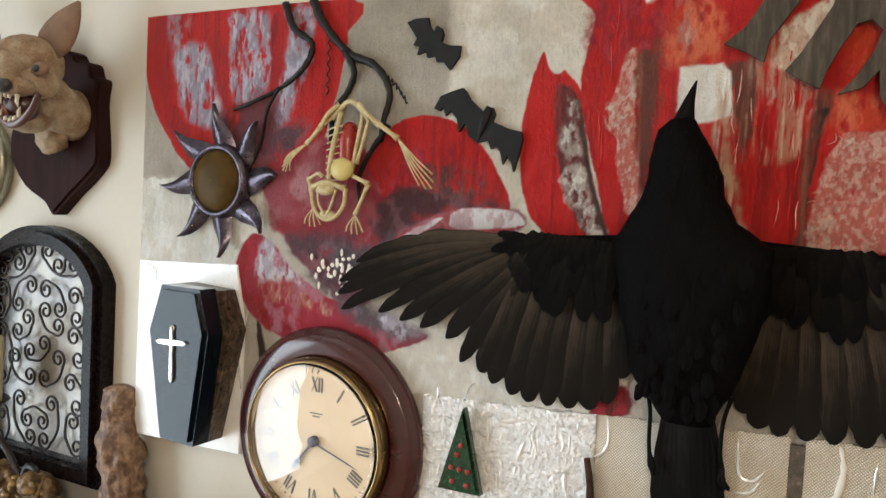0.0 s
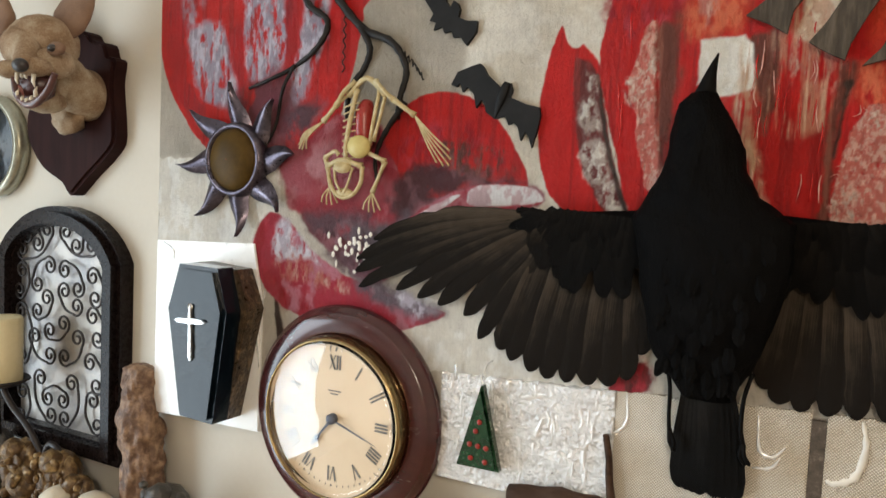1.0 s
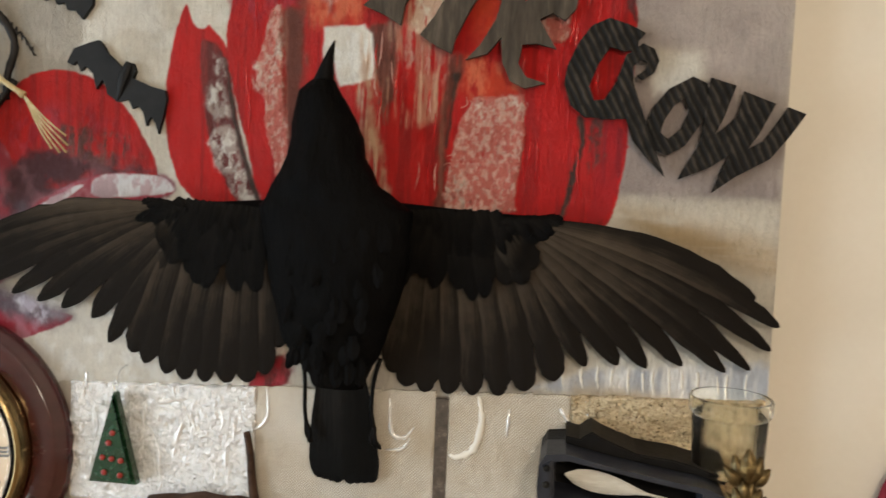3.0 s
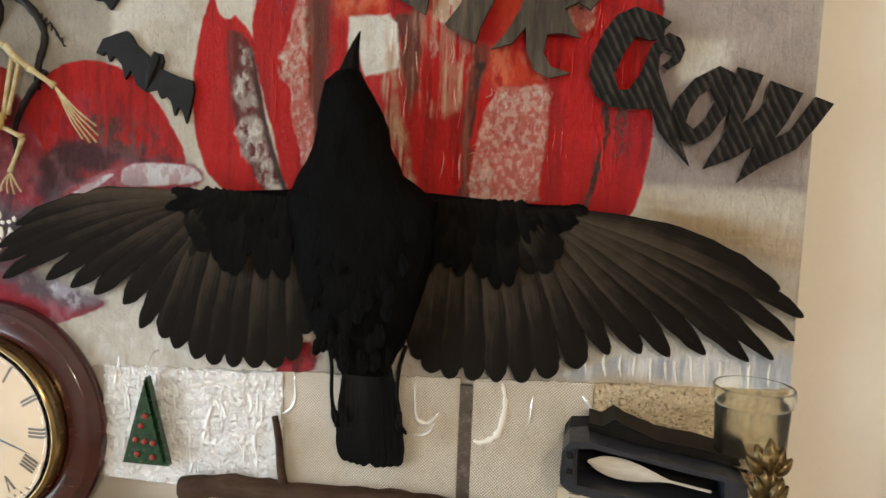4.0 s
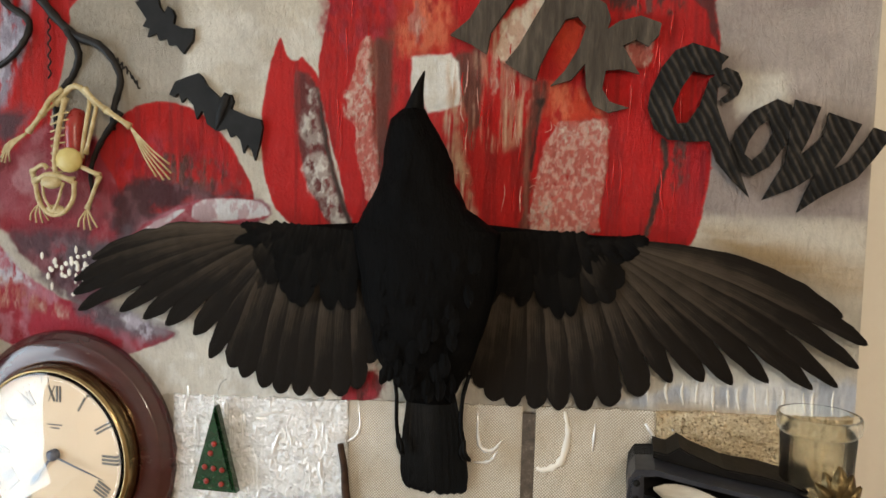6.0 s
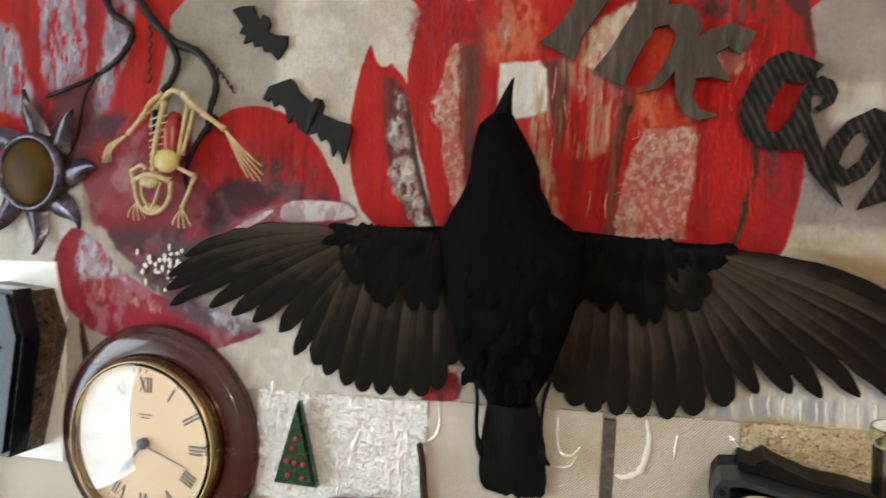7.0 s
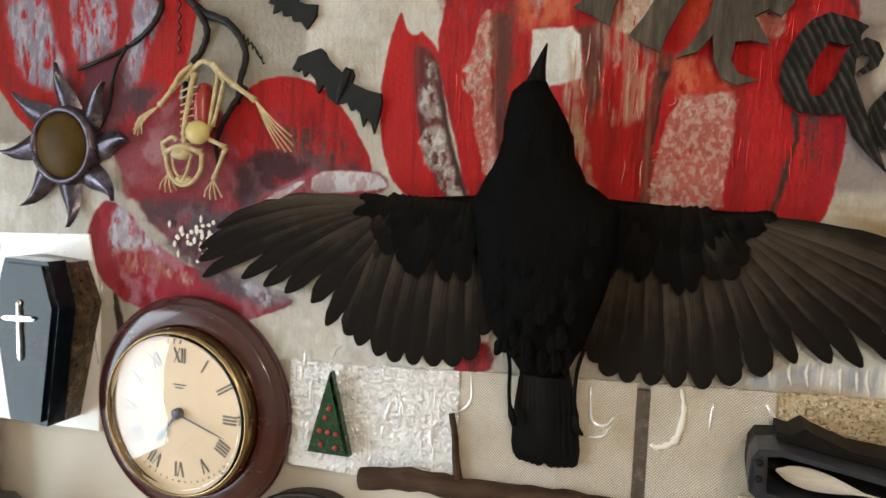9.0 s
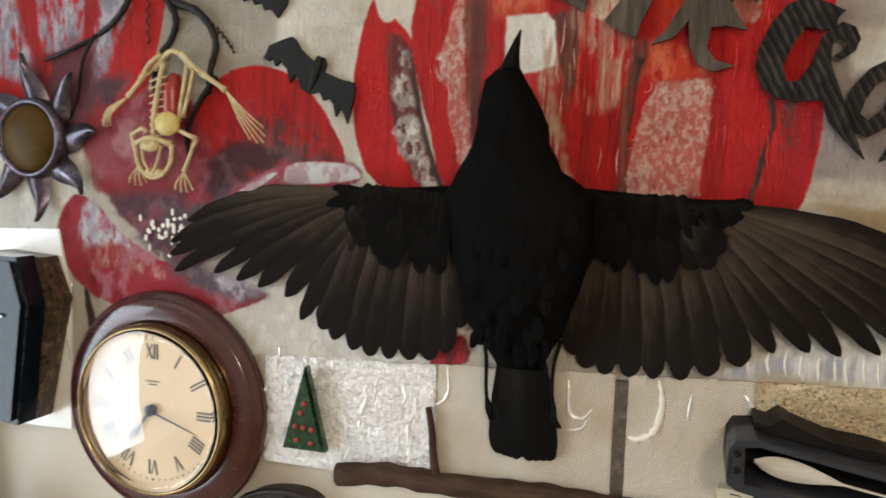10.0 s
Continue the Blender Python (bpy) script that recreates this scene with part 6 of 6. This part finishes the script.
blob(skullc + Vector((0.004, 0.006, 0.012)), (0.056, 0.050, 0.044), bm, 3)
mid = skullc.lerp(nose_at, 0.55) + Vector((0, 0, 0.006))
tube(open_curve([skullc + Vector((0, -0.02, 0.004)), mid, nose_at + Vector((0, 0.004, 0.0))], 6), [0.034, 0.033, 0.031, 0.029, 0.026, 0.023, 0.021, 0.019, 0.018, 0.017, 0.016, 0.014, 0.012], 16, bm)
cheek = P3(-0.080, [(-0.774, 1.756)])
blob(cheek + Vector((-0.010, 0, 0)), (0.028, 0.034, 0.046), bm, 3)
blob(P3(-0.100, [(-0.771, 1.717)]), (0.026, 0.034, 0.018), bm, 3)
blob(P3(-0.110, [(-0.734, 1.770)]), (0.026, 0.030, 0.022), bm, 3)
blob(P3(-0.140, [(-0.793, 1.758)]), (0.020, 0.022, 0.013), bm, 3)
blob(P3(-0.140, [(-0.734, 1.760)]), (0.026, 0.022, 0.014), bm, 3)
blob(neck0 + Vector((-0.016, -0.016, -0.040)), (0.030, 0.022, 0.028), bm, 3, 0.25)
for v in bm.verts:
    v.co += Vector((1, 1, 1)) * 0.0012 * noise.noise(v.co * 160)
part("head", bm, FUR, trophy, "tan short fur", True)
for base_at, tip_at, s in ((ear_base, ear_tip, 1), (ear2_base, ear2_tip, -1)):
    c = [base_at.lerp(tip_at, t) for t in (0, 0.2, 0.4, 0.6, 0.8, 1)]
    part("ear", tube(c, [0.028, 0.037, 0.036, 0.030, 0.019, 0.004], 14, flat=0.30), FUR_DARK, trophy, "upright brown ear", True)
part("nose", blob(nose_at, (0.013, 0.010, 0.010), sub=3), NOSE, trophy, "black nose", True)
for e in (eye_r, eye_l):
    eye_part = part("eye_rim", blob(e + Vector((0, 0.013, 0)), (0.017, 0.009, 0.010), sub=3, rough=0.1), FUR_DARK, trophy, "brown fur round the eye", True)
    part("eye", blob(e + Vector((0.001, 0.006, 0)), (0.0085, 0.006, 0.0056), sub=3), NOSE, eye_part, "dark glass eye", True)
mouth_at = P3(-0.122, [(-0.763, 1.738)])
mouth = part("mouth", blob(mouth_at + Vector((0.002, 0.002, 0)), (0.034, 0.024, 0.027), sub=3, rough=0.08), GUM, trophy, "dark red open mouth", True)
part("tongue", blob(mouth_at + Vector((-0.006, -0.014, -0.010)), (0.013, 0.011, 0.012), sub=3), TONGUE, mouth, "dull pink tongue", True)
lip_line = [(x, -0.146, z) for x, z in [(-0.773, 1.745), (-0.765, 1.722), (-0.744, 1.707), (-0.719, 1.710), (-0.694, 1.727), (-0.681, 1.748)]]
lip = open_curve(lip_line, 5)
part("lower_lip", tube(lip, [0.0045 + 0.0015 * math.sin(math.pi * k / (len(lip) - 1)) for k in range(len(lip))], 10), LIP, mouth, "dark wet lower lip", True)
for (px, pz), h in zip([(-0.762, 1.751), (-0.724, 1.748), (-0.760, 1.715), (-0.719, 1.716), (-0.749, 1.712), (-0.739, 1.710), (-0.729, 1.712), (-0.750, 1.749), (-0.741, 1.748)], (-0.016, -0.018, 0.014, 0.015, 0.007, 0.006, 0.007, -0.006, -0.006)):
    p = Vector((px, -0.148, pz))
    part("tooth", tube([p, p + Vector((0, -0.001, h * 0.6)), p + Vector((0.0005, 0.001, h))], [0.0034, 0.0025, 0.0005], 8), TOOTH, mouth, smooth=True)

# ---- arched mirror with scrolls ----
arch = thing("arched_mirror", (-0.88, WALL_Y, 1.13), "black arched wall mirror behind curling wrought iron scrolls", "mirror")
AX0, AX1, AZ0, AZ1, ATOP = -1.045, -0.728, 1.135, 1.470, 1.556
def arch_shape(inset):
    x0, x1, z0 = AX0 + inset, AX1 - inset, AZ0 + inset
    c = (x0 + x1) / 2
    top = [(c + (x1 - x0) / 2 * math.sin(a), AZ1 - inset * 0.3 + (ATOP - AZ1 - inset * 0.7) * (math.cos(a) - math.cos(1.25)) / (1 - math.cos(1.25))) for a in (1.25 - 2.5 * k / 16 for k in range(17))]
    scale = (x1 - x0) / 2 / ((x1 - x0) / 2 * math.sin(1.25))
    top = [(c + (x - c) * scale, z) for x, z in top]
    return [(x0, z0), (x1, z0)] + top
part("frame", plate(ring_with_hole(arch_shape(0.0), arch_shape(0.034)), 0.006, WALL_Y - 0.001), FRAMEBLACK, arch, "black wooden frame")
part("frame_moulding", plate(ring_with_hole(arch_shape(0.010), arch_shape(0.030)), -0.006, 0.0065), FRAMEBLACK, arch, "raised black moulding")
part("mirror_glass", plate(arch_shape(0.030), 0.024, 0.029), MIRROR, arch, "mottled grey beige mirror glass")
def scroll(ends, way, r):
    """A bar that bows towards way and curls inwards round a point at each end."""
    c0, c1, n = Vector(ends[0]), Vector(ends[1]), Vector(way)
    u = (c1 - c0).normalized()
    s = Vector((-u.y, u.x))
    s = s if s.dot(n) > 0 else -s
    def curl(c, d):
        return [c + (s * math.cos(a) + d * math.sin(a)) * r * (1 - 0.085 * a) for a in (0.35 * k for k in range(27))]
    bow = 0.16 * (c1 - c0).length
    middle = [c0.lerp(c1, t) + s * (r + bow * math.sin(math.pi * t)) for t in (0.12, 0.25, 0.38, 0.5, 0.62, 0.75, 0.88)]
    return [(p.x, 0.014, p.y) for p in list(reversed(curl(c0, -u))) + middle + curl(c1, u)]
for ends, way in (
    ([(-0.993, 1.473), (-0.925, 1.513)], (1, -1)),
    ([(-0.876, 1.513), (-0.810, 1.492)], (-1, -1)),
    ([(-0.918, 1.451), (-0.951, 1.417)], (-1, 1)),
    ([(-0.878, 1.447), (-0.843, 1.418)], (1, 1)),
    ([(-0.878, 1.411), (-0.846, 1.388)], (-1, -1)),
    ([(-0.925, 1.394), (-0.950, 1.369)], (1, -1)),
    ([(-0.916, 1.338), (-0.880, 1.354)], (0, -1)),
    ([(-0.957, 1.323), (-0.916, 1.295)], (-1, -1)),
    ([(-0.843, 1.333), (-0.876, 1.297)], (1, -1)),
    ([(-0.806, 1.442), (-0.799, 1.406)], (1, 0)),
    ([(-0.805, 1.375), (-0.792, 1.339)], (1, 0)),
    ([(-0.810, 1.296), (-0.793, 1.259)], (1, 0)),
    ([(-0.802, 1.232), (-0.791, 1.191)], (-1, 0)),
    ([(-0.941, 1.250), (-0.912, 1.189)], (-1, 0)),
    ([(-0.857, 1.253), (-0.874, 1.189)], (1, 0)),
    ([(-0.920, 1.218), (-0.880, 1.220)], (0, 1)),
    ([(-0.993, 1.437), (-1.000, 1.401)], (1, 0)),
    ([(-0.996, 1.364), (-0.991, 1.284)], (1, 0)),
    ([(-0.990, 1.218), (-0.995, 1.175)], (1, 0)),
    ([(-0.952, 1.488), (-0.978, 1.500)], (-1, 1)),
    ([(-0.848, 1.491), (-0.859, 1.527)], (1, 1)),
):
    part("scroll", tube(scroll(ends, way, 0.0170), 0.0022, 6), IRON, arch, smooth=True)

# ---- candle and its holder, round frame ----
sconce = thing("candle_holder", (-0.945, -0.05, 1.19), "black wrought iron candle holder with curling arms", "candle holder")
part("cup", lathe([(0.0005, 0.0), (0.032, 0.0), (0.046, 0.008), (0.044, 0.011), (0.03, 0.005), (0.0005, 0.004)], (-0.945, -0.055, 1.252), 32, up=True), IRON, sconce, smooth=True)
part("arm", tube(open_curve([(-0.945, -0.055, 1.253), (-0.925, -0.05, 1.22), (-0.885, -0.045, 1.185), (-0.862, -0.04, 1.15), (-0.842, -0.04, 1.125), (-0.815, -0.04, 1.135), (-0.815, -0.04, 1.16), (-0.838, -0.04, 1.165), (-0.85, -0.04, 1.14), (-0.862, -0.04, 1.09), (-0.87, -0.04, 1.05)]), 0.0055, 8), IRON, sconce, "curled iron bar", True)
part("arm", tube(open_curve([(-0.955, -0.055, 1.253), (-0.965, -0.045, 1.16), (-0.94, -0.04, 1.11), (-0.91, -0.04, 1.13), (-0.925, -0.04, 1.155), (-0.95, -0.03, 1.12), (-0.95, 0.02, 1.09)]), 0.005, 8), IRON, sconce, "curled iron bar", True)
solo("pillar_candle", lathe([(0.0005, 0.0), (0.031, 0.0), (0.0325, 0.003), (0.0325, 0.106), (0.030, 0.111), (0.022, 0.108), (0.0005, 0.106)], (-0.943, -0.055, 1.2565), 36, up=True), WAX, "unlit ivory pillar candle in an iron holder", "candle", smooth=True)
disc = thing("round_frame", (-1.085, WALL_Y, 1.655), "round wall ornament with a pale brass rim and glass", "wall ornament")
part("rim", lathe([(0.074, 0.0), (0.092, 0.004), (0.094, 0.018), (0.088, 0.030), (0.078, 0.028), (0.074, 0.016)], (-1.085, WALL_Y - 0.001, 1.655), 56), PALEBRASS, disc, "pale brass rim", True)
part("inset", lathe([(0.0765, 0.016), (0.04, 0.021), (0.0005, 0.023)], (-1.085, WALL_Y - 0.001, 1.655), 40), COFFINBLACK, disc, "dark domed glass", True)

# ---- shelf with small figures ----
solo("shelf", box(-1.35, -0.47, -0.09, WALL_Y - 0.001, 1.028, 1.048, 0.003), SHELFWOOD, "dark wooden shelf crowded with small figures", "shelf")
SZ = 1.0485
bm = loft([(SZ, -0.648, 0.036, -0.008, 0.030), (SZ + 0.05, -0.650, 0.034, -0.008, 0.030), (SZ + 0.09, -0.652, 0.038, -0.009, 0.031), (SZ + 0.13, -0.655, 0.034, -0.010, 0.029), (SZ + 0.165, -0.658, 0.037, -0.010, 0.030), (SZ + 0.20, -0.660, 0.030, -0.010, 0.026), (SZ + 0.225, -0.661, 0.027, -0.010, 0.024), (SZ + 0.245, -0.662, 0.029, -0.009, 0.026), (SZ + 0.266, -0.662, 0.024, -0.008, 0.022), (SZ + 0.272, -0.662, 0.012, -0.008, 0.012)], 28)
bmesh.ops.subdivide_edges(bm, edges=bm.edges[:], cuts=3, use_grid_fill=True)
for v in bm.verts:
    v.co += (v.co - Vector((-0.655, -0.01, v.co.z))) * (0.30 * noise.noise(Vector((v.co.x * 45, v.co.y * 45, v.co.z * 38))) + 0.16 * noise.noise(v.co * 130))
solo("carved_statue", bm, CARVED, "tall carved brown wooden statue standing on the shelf", "statue", smooth=True)
def figure(name, at, size, material, label, category, parts, seed):
    """A small plain figure: a few rounded masses in one mesh, resting on the shelf."""
    bm = bmesh.new()
    pick = random.Random(seed)
    knobs = [((pick.uniform(-0.42, 0.42), pick.uniform(-0.42, -0.1), pick.uniform(0.1, 1.1)), (pick.uniform(0.04, 0.11), pick.uniform(0.04, 0.11), pick.uniform(0.05, 0.13))) for k in range(26)]
    for (dx, dy, dz), (sx, sy, sz) in list(parts) + (knobs if len(parts) > 3 else []):
        blob((at[0] + dx * size, at[1] + dy * size, SZ + dz * size), (sx * size, sy * size, sz * size), bm, 2, 0.12, seed)
    low = min(v.co.z for v in bm.verts)
    bmesh.ops.translate(bm, vec=(0, 0, SZ - low), verts=bm.verts)
    solo(name, bm, material, label, category, smooth=True)
crouch = [((0, 0, 0.35), (0.42, 0.34, 0.38)), ((0.05, -0.05, 0.8), (0.36, 0.3, 0.36)), ((-0.22, -0.16, 0.62), (0.16, 0.16, 0.4)), ((0.3, -0.1, 0.75), (0.16, 0.16, 0.36)), ((0.0, -0.22, 0.98), (0.24, 0.22, 0.22))]
figure("gargoyle_figure", (-0.562, -0.035), 0.095, STONEGREY, "small dark grey resin gargoyle crouching on the shelf", "figurine", crouch, 1.0)
figure("resin_figure", (-0.758, -0.040), 0.072, RESIN_GOLD, "small antique gold resin figure on the shelf", "figurine", crouch, 2.0)
figure("resin_figure", (-0.815, -0.030), 0.095, RESIN_GOLD, "antique gold resin mask figure on the shelf", "figurine", crouch, 3.0)
figure("resin_figure", (-0.905, -0.035), 0.098, RESIN_GOLD, "antique gold and brown resin figure on the shelf", "figurine", crouch, 4.5)
figure("dark_figure", (-0.985, -0.035), 0.10, STONEGREY, "dark resin figure beside the candle holder", "figurine", crouch, 5.5)
skull_bits = [((0, 0, 0.55), (0.42, 0.45, 0.42)), ((0, -0.25, 0.2), (0.28, 0.25, 0.25))]
figure("small_skull", (-0.700, -0.060), 0.075, TOOTH, "small ivory resin skull on the shelf", "figurine", skull_bits, 0.3)
figure("small_skull", (-0.772, -0.070), 0.070, TOOTH, "small ivory resin skull among gold figures", "figurine", skull_bits, 0.8)
